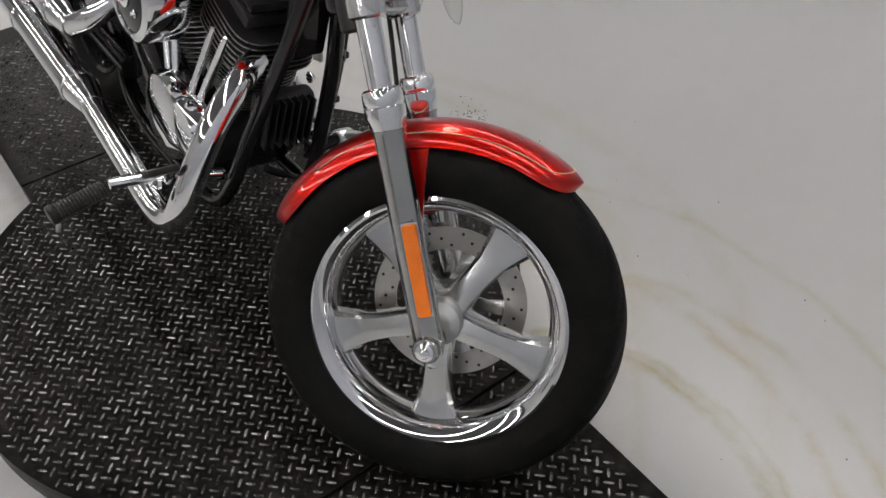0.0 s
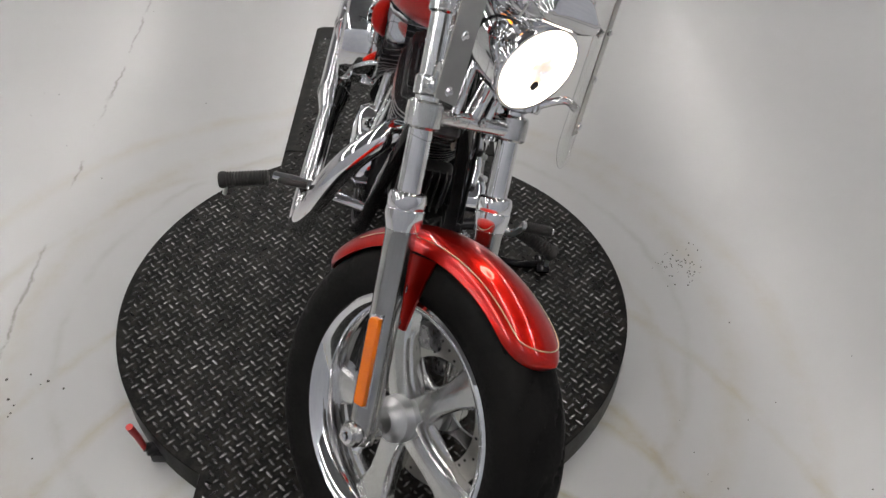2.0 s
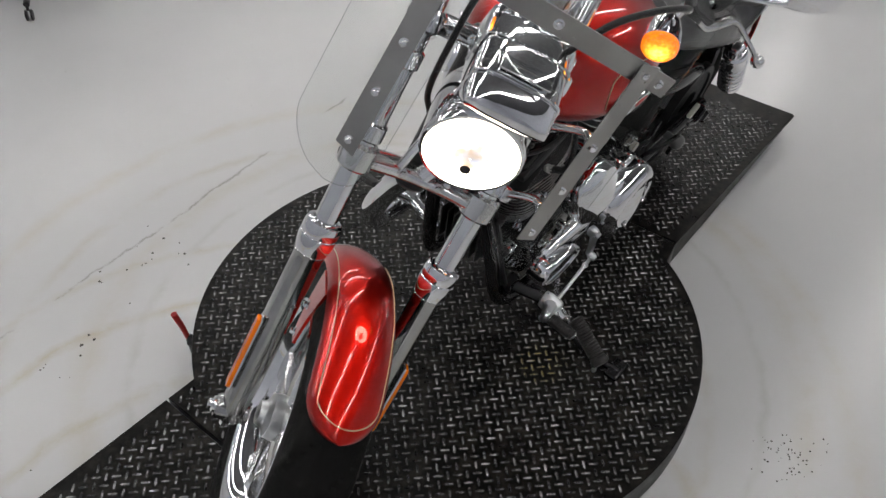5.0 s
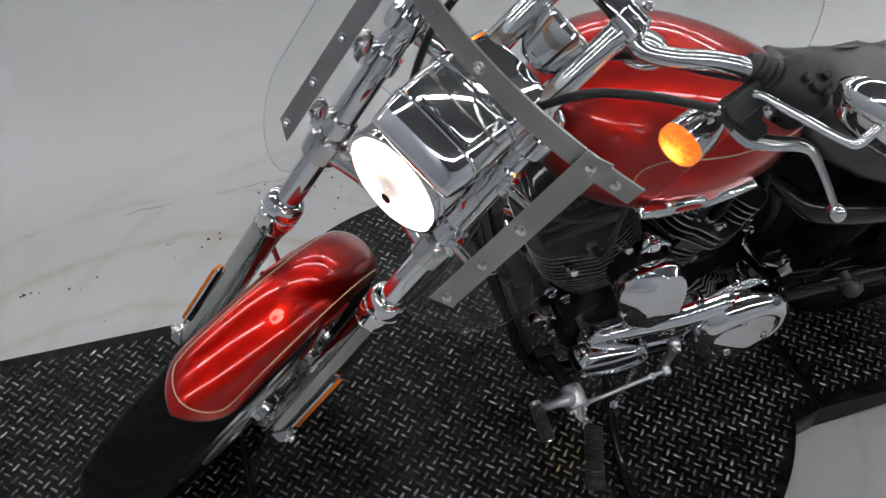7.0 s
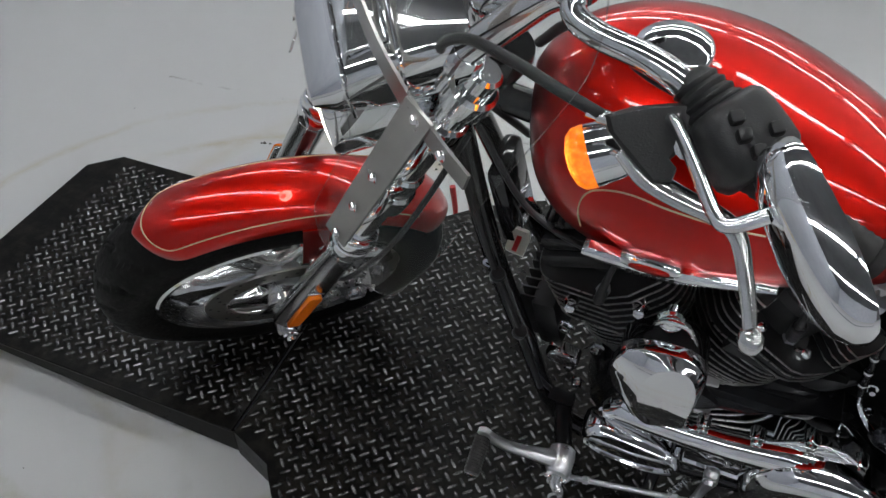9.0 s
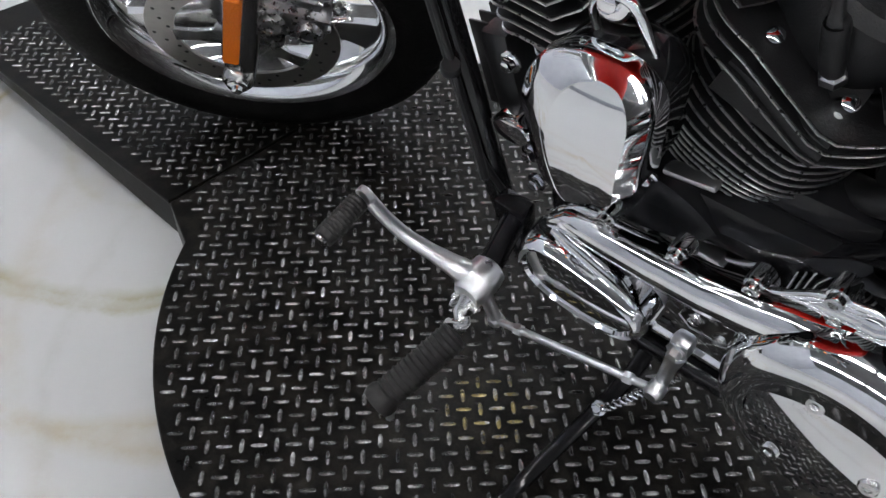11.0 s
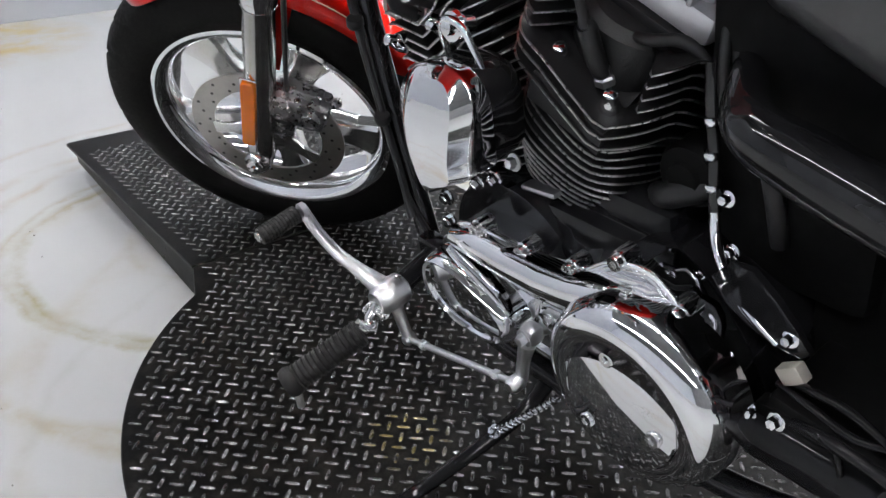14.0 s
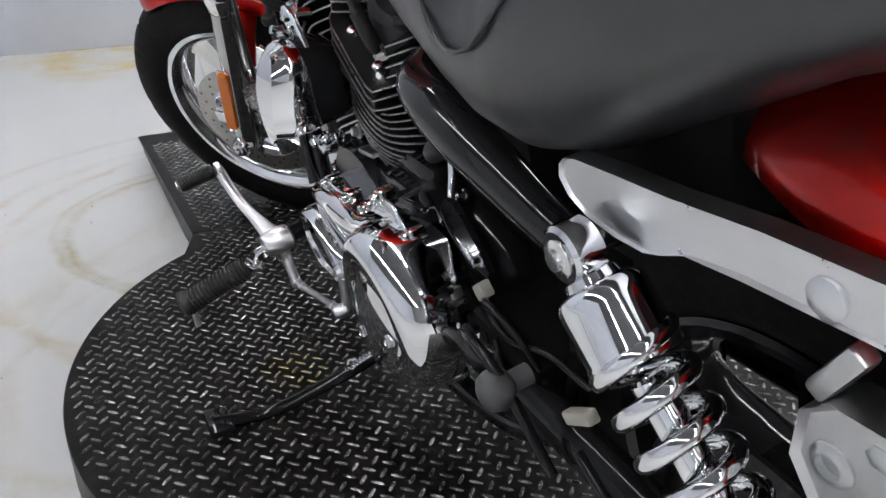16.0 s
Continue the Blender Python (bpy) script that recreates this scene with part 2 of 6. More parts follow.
def floor_paint():
    """Glossy light grey floor paint with tyre arcs, rust-coloured tide marks and grime."""
    m, nt, p, N, L = nodes_of("painted_concrete_floor")
    geo = N.new("ShaderNodeNewGeometry")
    big, mid, fine = noise_tex(N, L, 0.9, 6, 0.6), noise_tex(N, L, 5, 7, 0.65), noise_tex(N, L, 60, 5, 0.7)
    base = ramp(N, L, big.outputs["Fac"], [(0.25, (0.455, 0.46, 0.46)), (0.5, (0.475, 0.48, 0.48)), (0.75, (0.49, 0.495, 0.495))])
    prev = base.outputs[0]

    def over(fac, colour, amount):
        nonlocal prev
        k = N.new("ShaderNodeMath")
        k.operation = "MULTIPLY"
        k.inputs[1].default_value = amount
        L.new(fac, k.inputs[0])
        mx = N.new("ShaderNodeMix")
        mx.data_type = "RGBA"
        L.new(k.outputs[0], mx.inputs[0])
        L.new(prev, mx.inputs[6])
        mx.inputs[7].default_value = (*colour, 1)
        prev = mx.outputs[2]

    def times(a, b):
        k = N.new("ShaderNodeMath")
        k.operation = "MULTIPLY"
        L.new(a, k.inputs[0])
        L.new(b, k.inputs[1])
        return k.outputs[0]

    plan = N.new("ShaderNodeVectorMath")
    plan.operation = "SCALE"
    plan.inputs[3].default_value = 1 / SIZE
    L.new(geo.outputs["Position"], plan.inputs[0])
    warp = N.new("ShaderNodeVectorMath")
    warp.operation = "MULTIPLY_ADD"
    L.new(mid.outputs["Color"], warp.inputs[0])
    warp.inputs[1].default_value = (0.09, 0.09, 0)
    L.new(plan.outputs[0], warp.inputs[2])

    def ring(cx, cy, r, width, colour, amount):
        d = N.new("ShaderNodeVectorMath")
        d.operation = "DISTANCE"
        d.inputs[1].default_value = (cx + 0.045, cy + 0.045, 0)
        L.new(warp.outputs[0], d.inputs[0])
        s = N.new("ShaderNodeMath")
        s.operation = "SUBTRACT"
        s.inputs[1].default_value = r
        L.new(d.outputs["Value"], s.inputs[0])
        ab = N.new("ShaderNodeMath")
        ab.operation = "ABSOLUTE"
        L.new(s.outputs[0], ab.inputs[0])
        band = ramp(N, L, ab.outputs[0], [(0.0, (1, 1, 1)), (width, (0, 0, 0))])
        wob = ramp(N, L, mid.outputs["Fac"], [(0.38, (0.1,) * 3), (0.6, (1,) * 3)])
        over(times(band.outputs[0], wob.outputs[0]), colour, amount)

    ring(0.36, 0.07, 0.462, 0.026, (0.29, 0.265, 0.13), 0.85)
    ring(0.37, 0.06, 0.50, 0.018, (0.32, 0.29, 0.17), 0.75)
    ring(0.36, 0.06, 0.22, 0.02, (0.38, 0.35, 0.24), 0.5)
    ring(0.36, 0.07, 0.73, 0.03, (0.38, 0.33, 0.21), 0.6)
    ring(0.25, -0.10, 0.82, 0.03, (0.38, 0.32, 0.20), 0.6)
    ring(0.22, -0.05, 1.08, 0.025, (0.40, 0.35, 0.24), 0.5)
    ring(CENTRE[0], CENTRE[1], 1.02, 0.06, (0.42, 0.38, 0.30), 0.45)
    ring(CENTRE[0], CENTRE[1], 0.90, 0.02, (0.36, 0.35, 0.32), 0.4)
    ring(CENTRE[0] + 0.15, CENTRE[1] - 0.1, 1.28, 0.05, (0.43, 0.38, 0.29), 0.4)
    ring(-0.4, -0.3, 1.0, 0.03, (0.40, 0.36, 0.29), 0.45)
    ring(2.75, 0.15, 0.25, 0.30, (0.47, 0.34, 0.08), 0.75)
    ring(2.95, -1.2, 0.5, 0.30, (0.45, 0.37, 0.18), 0.5)
    # a hairline joint with grime in it
    xyz = N.new("ShaderNodeSeparateXYZ")
    L.new(warp.outputs[0], xyz.inputs[0])
    for slope, off, x1 in ((0.095, -1.118, 1.2),):
        k = N.new("ShaderNodeMath")
        k.operation = "MULTIPLY_ADD"
        k.inputs[1].default_value, k.inputs[2].default_value = -slope, -off - 0.045
        L.new(xyz.outputs[0], k.inputs[0])
        d = N.new("ShaderNodeMath")
        d.operation = "ADD"
        L.new(k.outputs[0], d.inputs[0])
        L.new(xyz.outputs[1], d.inputs[1])
        ab = N.new("ShaderNodeMath")
        ab.operation = "ABSOLUTE"
        L.new(d.outputs[0], ab.inputs[0])
        band = ramp(N, L, ab.outputs[0], [(0.0, (1, 1, 1)), (0.007, (0, 0, 0))])
        gate = N.new("ShaderNodeMath")
        gate.operation = "LESS_THAN"
        gate.inputs[1].default_value = x1
        L.new(xyz.outputs[0], gate.inputs[0])
        part_of = ramp(N, L, mid.outputs["Fac"], [(0.45, (0, 0, 0)), (0.55, (1, 1, 1))])
        over(times(times(band.outputs[0], gate.outputs[0]), part_of.outputs[0]), (0.20, 0.19, 0.17), 0.7)
    grime = ramp(N, L, fine.outputs["Fac"], [(0.58, (0, 0, 0)), (0.75, (1, 1, 1))])
    patch = ramp(N, L, mid.outputs["Fac"], [(0.5, (0, 0, 0)), (0.66, (1, 1, 1))])
    over(times(grime.outputs[0], patch.outputs[0]), (0.40, 0.39, 0.36), 0.05)
    L.new(prev, p.inputs["Base Color"])
    rr = ramp(N, L, big.outputs["Fac"], [(0.3, (0.22,) * 3), (0.7, (0.25,) * 3)])
    L.new(rr.outputs[0], p.inputs["Roughness"])
    bump(N, L, p, big.outputs["Fac"], 0.05, 0.02)
    return m


FLOOR = floor_paint()


# ---- building helpers ----
def mesh_object(name, bm, material, smooth=True):
    me = bpy.data.meshes.new(name)
    bmesh.ops.recalc_face_normals(bm, faces=bm.faces[:])
    bm.transform(Matrix.Scale(SIZE, 4))
    bm.to_mesh(me)
    bm.free()
    me.materials.append(material)
    if smooth:
        me.polygons.foreach_set("use_smooth", [True] * len(me.polygons))
        me.set_sharp_from_angle(angle=radians(38))
    return new(name, me)


def part(name, bm, material, parent=None, label="", xf=None, smooth=True):
    """One mesh object under a thing or a part. Vertices are in the world; xf moves them there."""
    if xf is not None:
        bm.transform(xf)
    ob = mesh_object(name, bm, material, smooth)
    if parent is not None:
        ob.parent = parent
        if parent.type == "EMPTY":
            ob.matrix_parent_inverse = Matrix.Translation(parent.location).inverted()
    if label:
        tagged(ob, label)
    return ob


def thing(name, at, label, category, kind="", group=""):
    ob = new(name)
    ob.location = Vector(at) * SIZE
    ob.empty_display_size = 0.1
    return tagged(ob, label, category, group, kind)


def spline(pts, n=6):
    """Catmull-Rom through the points."""
    P = [Vector(p) for p in pts]
    if len(P) < 3:
        return P
    P = [2 * P[0] - P[1], *P, 2 * P[-1] - P[-2]]
    out = []
    for i in range(1, len(P) - 2):
        a, b, c, d = P[i - 1:i + 3]
        for k in range(n):
            t = k / n
            out.append(0.5 * (2 * b + (c - a) * t + (2 * a - 5 * b + 4 * c - d) * t * t + (3 * b - a - 3 * c + d) * t ** 3))
    out.append(P[-2])
    return out


def loft(bm, rings, closed=True, caps=True):
    """Skins a list of equal rings of points."""
    R = [[bm.verts.new(p) for p in r] for r in rings]
    n = len(R[0])
    for a, b in zip(R, R[1:]):
        for i in range(n if closed else n - 1):
            j = (i + 1) % n
            bm.faces.new((a[i], a[j], b[j], b[i]))
    if caps and closed:
        bm.faces.new(R[0][::-1])
        bm.faces.new(R[-1])
    return bm


def frame_of(d):
    d = Vector(d).normalized()
    q = d.to_track_quat("Z", "Y").to_matrix()
    return q @ Vector((1, 0, 0)), q @ Vector((0, 1, 0)), d


def sweep(bm, pts, radius, seg=12, n=6, flat=1.0, caps=True):
    """A tube along a smooth path; radius: a number or one for each given point; flat squashes it."""
    path = spline(pts, n)
    m = len(path)
    rad = [radius] * m if not isinstance(radius, (list, tuple)) else [float(np.interp(i / (m - 1) * (len(radius) - 1), range(len(radius)), radius)) for i in range(m)]
    rings, u = [], None
    for i, p in enumerate(path):
        d = (path[min(i + 1, m - 1)] - path[max(i - 1, 0)]).normalized()
        if u is None:
            u = frame_of(d)[0]
        u = (u - d * u.dot(d)).normalized()
        w = d.cross(u)
        rings.append([p + (u * math.cos(a) + w * math.sin(a) * flat) * rad[i] for a in (2 * math.pi * k / seg for k in range(seg))])
    return loft(bm, rings, True, caps)


def lathe(bm, base, axis, profile, seg=32, caps=True):
    """Turned shape: profile rows of (radius, height along the axis)."""
    u, w, d = frame_of(axis)
    base = Vector(base)
    rings = [[base + d * h + (u * math.cos(a) + w * math.sin(a)) * max(r, 1e-4) for a in (2 * math.pi * k / seg for k in range(seg))] for r, h in profile]
    return loft(bm, rings, True, caps)


def rod(bm, a, b, r, seg=14, edge=0.0):
    a, b = Vector(a), Vector(b)
    h = (b - a).length
    e = edge or min(r * 0.2, h * 0.2)
    return lathe(bm, a, b - a, [(r - e, 0), (r, e), (r, h - e), (r - e, h)], seg)


def slab(bm, outline, origin, ux, uy, thick, edge=0.002):
    """A plate of the given outline (u, v), lying at origin, spanned by ux and uy, with softened rims."""
    ux, uy = Vector(ux).normalized(), Vector(uy).normalized()
    n = ux.cross(uy).normalized()
    o = Vector(origin)
    c = sum((Vector(p) for p in outline), Vector((0, 0))) / len(outline)

    def ring(inset, h):
        out = []
        for p in outline:
            q = Vector(p)
            k = max(0.0, 1 - inset / max((q - c).length, 1e-4))
            q = c + (q - c) * k
            out.append(o + ux * q.x + uy * q.y + n * h)
        return out
    return loft(bm, [ring(edge, 0), ring(0, edge), ring(0, thick - edge), ring(edge, thick)])


def box(bm, centre, size, rot=None, edge=0.004):
    """A box with bevelled edges."""
    r = bmesh.ops.create_cube(bm, size=1.0)
    vs = r["verts"]
    bmesh.ops.scale(bm, vec=size, verts=vs)
    es = list({e for v in vs for e in v.link_edges})
    g = bmesh.ops.bevel(bm, geom=es, offset=min(edge, min(size) * 0.45), segments=2, affect="EDGES", profile=0.5)
    vs = list({v for v in vs if v.is_valid} | {v for f in g["faces"] for v in f.verts})
    m = Matrix.Translation(centre) @ (rot.to_4x4() if rot is not None else Matrix())
    bmesh.ops.transform(bm, matrix=m, verts=vs)
    return bm


def oval(rx, ry, n=32, power=2.0):
    out = []
    for k in range(n):
        a = 2 * math.pi * k / n
        c, s = math.cos(a), math.sin(a)
        out.append((math.copysign(abs(c) ** (2 / power), c) * rx, math.copysign(abs(s) ** (2 / power), s) * ry))
    return out


def bolt(bm, at, axis, r=0.006, h=0.006):
    """A hexagon head on a washer, with a domed top."""
    u, w, d = frame_of(axis)
    lathe(bm, at, axis, [(r * 1.5, 0), (r * 1.5, h * 0.25), (r * 1.1, h * 0.3)], 12)
    lathe(bm, Vector(at) + d * h * 0.25, axis, [(r, 0), (r, h * 0.7), (r * 0.8, h), (r * 0.4, h * 1.05)], 6)
    return bm


def B():
    return bmesh.new()


# ---- the setting ----
def plane_box(name, lo, hi, material, label, category):
    bm = B()
    c = [(a + b) / 2 for a, b in zip(lo, hi)]
    box(bm, c, [b - a for a, b in zip(lo, hi)], None, 0.002)
    return tagged(part(name, bm, material, smooth=False), label, category, "", "structure")


plane_box("floor", (BACK_X - .3, RIGHT_Y - .3, -0.2), (WALL_X + .3, LEFT_Y + .3, 0), FLOOR, "glossy light grey painted concrete floor with brown stains", "floor")
plane_box("wall_front", (WALL_X, RIGHT_Y, 0), (WALL_X + .15, LEFT_Y, CEILING), WALL_PAINT, "plain pale blue-grey painted showroom wall", "wall")
# unseen wall, its dark grey assumed to keep reflections dark
plane_box("wall_back", (BACK_X - .15, RIGHT_Y, 0), (BACK_X, LEFT_Y, CEILING), SHADE_WALL, "unseen back wall, dark grey set for reflections", "wall")
plane_box("wall_left", (BACK_X - .15, LEFT_Y, 0), (WALL_X + .15, LEFT_Y + .15, CEILING), WALL_PAINT, "plain pale blue-grey painted showroom wall", "wall")
# unseen wall, its mid grey assumed for the reflections
plane_box("wall_right", (BACK_X - .15, RIGHT_Y - .15, 0), (WALL_X + .15, RIGHT_Y, CEILING), DARK_WALL, "unseen right wall, mid grey set for reflections", "wall")
plane_box("ceiling", (BACK_X - .15, RIGHT_Y - .15, CEILING), (WALL_X + .15, LEFT_Y + .15, CEILING + .2), CEIL_PAINT, "dark painted ceiling", "ceiling")


def ceiling_light(at, length):
    """A twin-tube batten: enamel housing with end caps, two lit tubes."""
    root = thing("ceiling_light", at, "lit twin-tube fluorescent batten under the ceiling", "ceiling light", "", "ceiling lights")
    x, y, z = at
    bm = B()
    box(bm, (x, y, z - 0.03), (length, 0.16, 0.06), None, 0.012)
    part("housing", bm, FIXTURE, root)
    for s in (-0.05, 0.05):
        bm = B()
        rod(bm, (x - length / 2 + 0.05, y + s, z - 0.085), (x + length / 2 - 0.05, y + s, z - 0.085), 0.019, 10)
        part("tube", bm, TUBE_GLOW, root)
    for s in (-1, 1):
        bm = B()
        box(bm, (x + s * (length / 2 - 0.03), y, z - 0.085), (0.03, 0.15, 0.06), None, 0.006)
        part("end_cap", bm, FIXTURE, root)
    return root


LIGHT_X = (-10.1, -7.65, -5.2, -2.75, -0.3, 2.0)
LIGHT_ROWS = (-7.3, -4.6, -1.9, 0.8, 3.5)
for ly in LIGHT_ROWS:
    for lx in LIGHT_X:
        if (lx, ly) == (LIGHT_X[0], LIGHT_ROWS[0]):
            batten = ceiling_light((lx, ly, CEILING), 2.3)
        else:
            copy_thing(batten, Matrix.Translation(Vector((lx, ly, CEILING)) * SIZE))


# ---- turntable ----
def tread(inside, lo, hi, z, pitch=0.0262):
    """Raised lugs in a crossed pattern at 45 degrees to the deck, as one mesh."""
    verts, faces = [], []
    c45 = math.sqrt(0.5)
    n = int((hi[0] - lo[0] + hi[1] - lo[1]) / pitch) + 4
    mid = ((lo[0] + hi[0]) / 2, (lo[1] + hi[1]) / 2)
    L, W, H = 0.0122, 0.0036, 0.0023
    for i in range(-n, n):
        for j in range(-n, n):
            a, b = i * pitch * 0.9, j * pitch * 0.9
            x, y = mid[0] + (a - b) * c45, mid[1] + (a + b) * c45
            if not (lo[0] < x < hi[0] and lo[1] < y < hi[1] and inside(x, y)):
                continue
            d = (c45, c45) if (i + j) % 2 else (c45, -c45)
            e = (-d[1], d[0])
            k = len(verts)
            rows = ((-1, .12, 0), (-.8, .7, .5), (-.4, 1, .9), (.4, 1, .9), (.8, .7, .5), (1, .12, 0))
            for u, wd, hh in rows:
                for v, h in ((-1, 0), (-.62, .62), (0, 1), (.62, .62), (1, 0)):
                    verts.append((x + d[0] * u * L + e[0] * v * wd * W, y + d[1] * u * L + e[1] * v * wd * W, z + h * hh * H - (0 if h * hh else 0.0008)))
            for r in range(5):
                for q in range(4):
                    o = k + r * 5 + q
                    faces.append((o, o + 5, o + 6, o + 1))
    me = bpy.data.meshes.new("tread")
    me.from_pydata([(vx * SIZE, vy * SIZE, vz * SIZE) for vx, vy, vz in verts], [], faces)
    me.materials.append(LUGS)
    me.polygons.foreach_set("use_smooth", [True] * len(me.polygons))
    return new("tread", me)


def adopt(ob, parent):
    ob.parent = parent
    if parent.type == "EMPTY":
        ob.matrix_parent_inverse = Matrix.Translation(parent.location).inverted()
    return ob




def deck_left(x):
    return 0.240 - 0.004 * x


def deck_right(x):
    return -0.478 + 0.010 * x


SEAM_F, SEAM_R, TIP_F, TIP_R = 0.088, -1.304, 0.985, -2.262


def turntable():
    root = thing("turntable", (CENTRE[0], CENTRE[1], 0), "low black diamond-plate turntable with two loading decks", "turntable")
    cx, cy = CENTRE
    outline = []

    def arc(a, b):
        return [(cx + RADIUS * math.cos(a + (b - a) * k / 60), cy + RADIUS * math.sin(a + (b - a) * k / 60)) for k in range(61)]
    # the middle plate flares a little where the left edges of the decks meet the disc
    aLF, aLR = math.asin((0.282 - cy) / RADIUS), math.asin((0.262 - cy) / RADIUS)
    aRF, aRR = math.asin((cy - deck_right(0)) / RADIUS), math.asin((cy - deck_right(-1.24)) / RADIUS)
    xf, xr = SEAM_F - 0.003, SEAM_R + 0.003
    outline += [(xf, deck_right(xf)), (xf, deck_left(xf))] + arc(aLF, math.pi - aLR)
    outline += [(xr, deck_left(xr)), (xr, deck_right(xr))] + arc(math.pi + aRR, 2 * math.pi - aRF)
    bm = B()
    slab(bm, outline, (0, 0, 0.004), (1, 0, 0), (0, 1, 0), PLATE - 0.004, 0.002)
    disc = part("round_deck", bm, DECK, root)
    t = tread(lambda x, y: (math.hypot(x - cx, y - cy) < RADIUS - 0.014) or (deck_right(x) + .012 < y < deck_left(x) - .012 and SEAM_R + .012 < x < SEAM_F - .012),
              (-1.5, -0.9), (0.2, 0.7), PLATE)
    adopt(tagged(t, "raised lugs, rubbed and brightened for glints", "", "", "stuff"), disc)
    for name, x0, x1 in (("front_deck", SEAM_F, TIP_F), ("rear_deck", SEAM_R, TIP_R)):
        s = 1 if x1 > x0 else -1
        bm = B()
        ch = 0.075 if s > 0 else 0.02
        pts = [(x0 + s * .003, deck_right(x0)), (x1 - s * ch, deck_right(x1)), (x1, deck_right(x1) + ch), (x1, deck_left(x1) - 0.008), (x1 - s * 0.008, deck_left(x1)), (x0 + s * .003, deck_left(x0))]
        slab(bm, pts if s > 0 else pts[::-1], (0, 0, PLATE - 0.008), (1, 0, 0), (0, 1, 0), 0.008, 0.0015)
        deck = part(name, bm, DECK, root)
        lo, hi = (min(x0, x1), -0.6), (max(x0, x1), 0.3)
        t = tread(lambda x, y: deck_right(x) + .03 < y < deck_left(x) - .03 and (x0 + .014 < x < x1 - .11 if s > 0 else x1 + .11 < x < x0 - .014), lo, hi, PLATE)
        adopt(tagged(t, "raised lugs, rubbed and brightened for glints", "", "", "stuff"), deck)
        for edge in (deck_left, deck_right):
            bm = B()
            yy = min(edge(x0), edge(x1)) - 0.003 if edge is deck_left else max(edge(x0), edge(x1)) + 0.009
            slab(bm, [(x0 + s * .004, 0.002), (x0 + s * .004, PLATE - .009), (x1 - s * .09, PLATE - .009), (x1 - s * .09, PLATE - .028)], (0, yy, 0), (1, 0, 0), (0, 0, 1), 0.006, 0.001)
            part("side_skirt", bm, DECK, deck)
    bm = B()
    rod(bm, (-0.112, -0.600, 0.034), (-0.095, -0.640, 0.040), 0.017)
    sweep(bm, [(-0.120, -0.580, 0.030), (-0.106, -0.615, 0.036), (-0.094, -0.640, 0.052)], 0.012, 10)
    box(bm, (-0.108, -0.607, 0.020), (0.055, 0.045, 0.030), None, 0.006)
    lock = part("lock_pin", bm, BLACK_PLASTIC, root)
    bm = B()
    sweep(bm, [(-0.094, -0.640, 0.048), (-0.088, -0.643, 0.095), (-0.077, -0.648, 0.155)], [0.007, 0.008, 0.009], 10)
    part("handle", bm, RED_PLASTIC, lock, "red plastic lever grip")
    return root


turntable()


# ---- motorcycle ----
ROOT = Vector((0.026, -0.083, 0.122))
BIKE = Matrix.Translation(ROOT) @ Matrix.Rotation(radians(-12.5), 4, "X")
# the steered parts, turned to the left: fork and wheel, headlamp, windshield, bars
FRONT = pose(0.0869, -0.1452, 0.1479, -28.34, 12.95, 32.45)
HEAD = pose(0.0517, -0.1613, 0.1032, -28.08, 11.01, 29.21) @ Matrix.Scale(1.08, 4)
SHIELD = pose(0.1739, -0.1153, 0.1399, -29.51, 4.66, 32.28) @ Matrix.Scale(1.059, 4)
BARS = pose(0.0257, -0.1607, 0.1916, -29.82, 9.94, 27.11)
bike = thing("motorcycle", (ROOT.x, ROOT.y, PLATE), "candy red chrome-trimmed cruiser motorcycle leaning on its side stand", "motorcycle")


def fp(name, bm, material, parent=None, label=""):
    return part(name, bm, material, parent or bike, label, FRONT)


def hp(name, bm, material, parent=None, label=""):
    return part(name, bm, material, parent or bike, label, HEAD)


def wp(name, bm, material, parent=None, label=""):
    return part(name, bm, material, parent or bike, label, SHIELD)


def gp(name, bm, material, parent=None, label=""):
    return part(name, bm, material, parent or bike, label, BARS)


def bp(name, bm, material, parent=None, label=""):
    return part(name, bm, material, parent or bike, label, BIKE)


def ring_lathe(bm, base, axis, profile, seg=64):
    u, w, d = frame_of(axis)
    base = Vector(base)
    rows = [[bm.verts.new(base + d * h + (u * math.cos(a) + w * math.sin(a)) * r) for a in (2 * math.pi * k / seg for k in range(seg))] for r, h in profile]
    for a, b in zip(rows, rows[1:] + rows[:1]):
        for i in range(seg):
            j = (i + 1) % seg
            bm.faces.new((a[i], a[j], b[j], b[i]))
    return bm


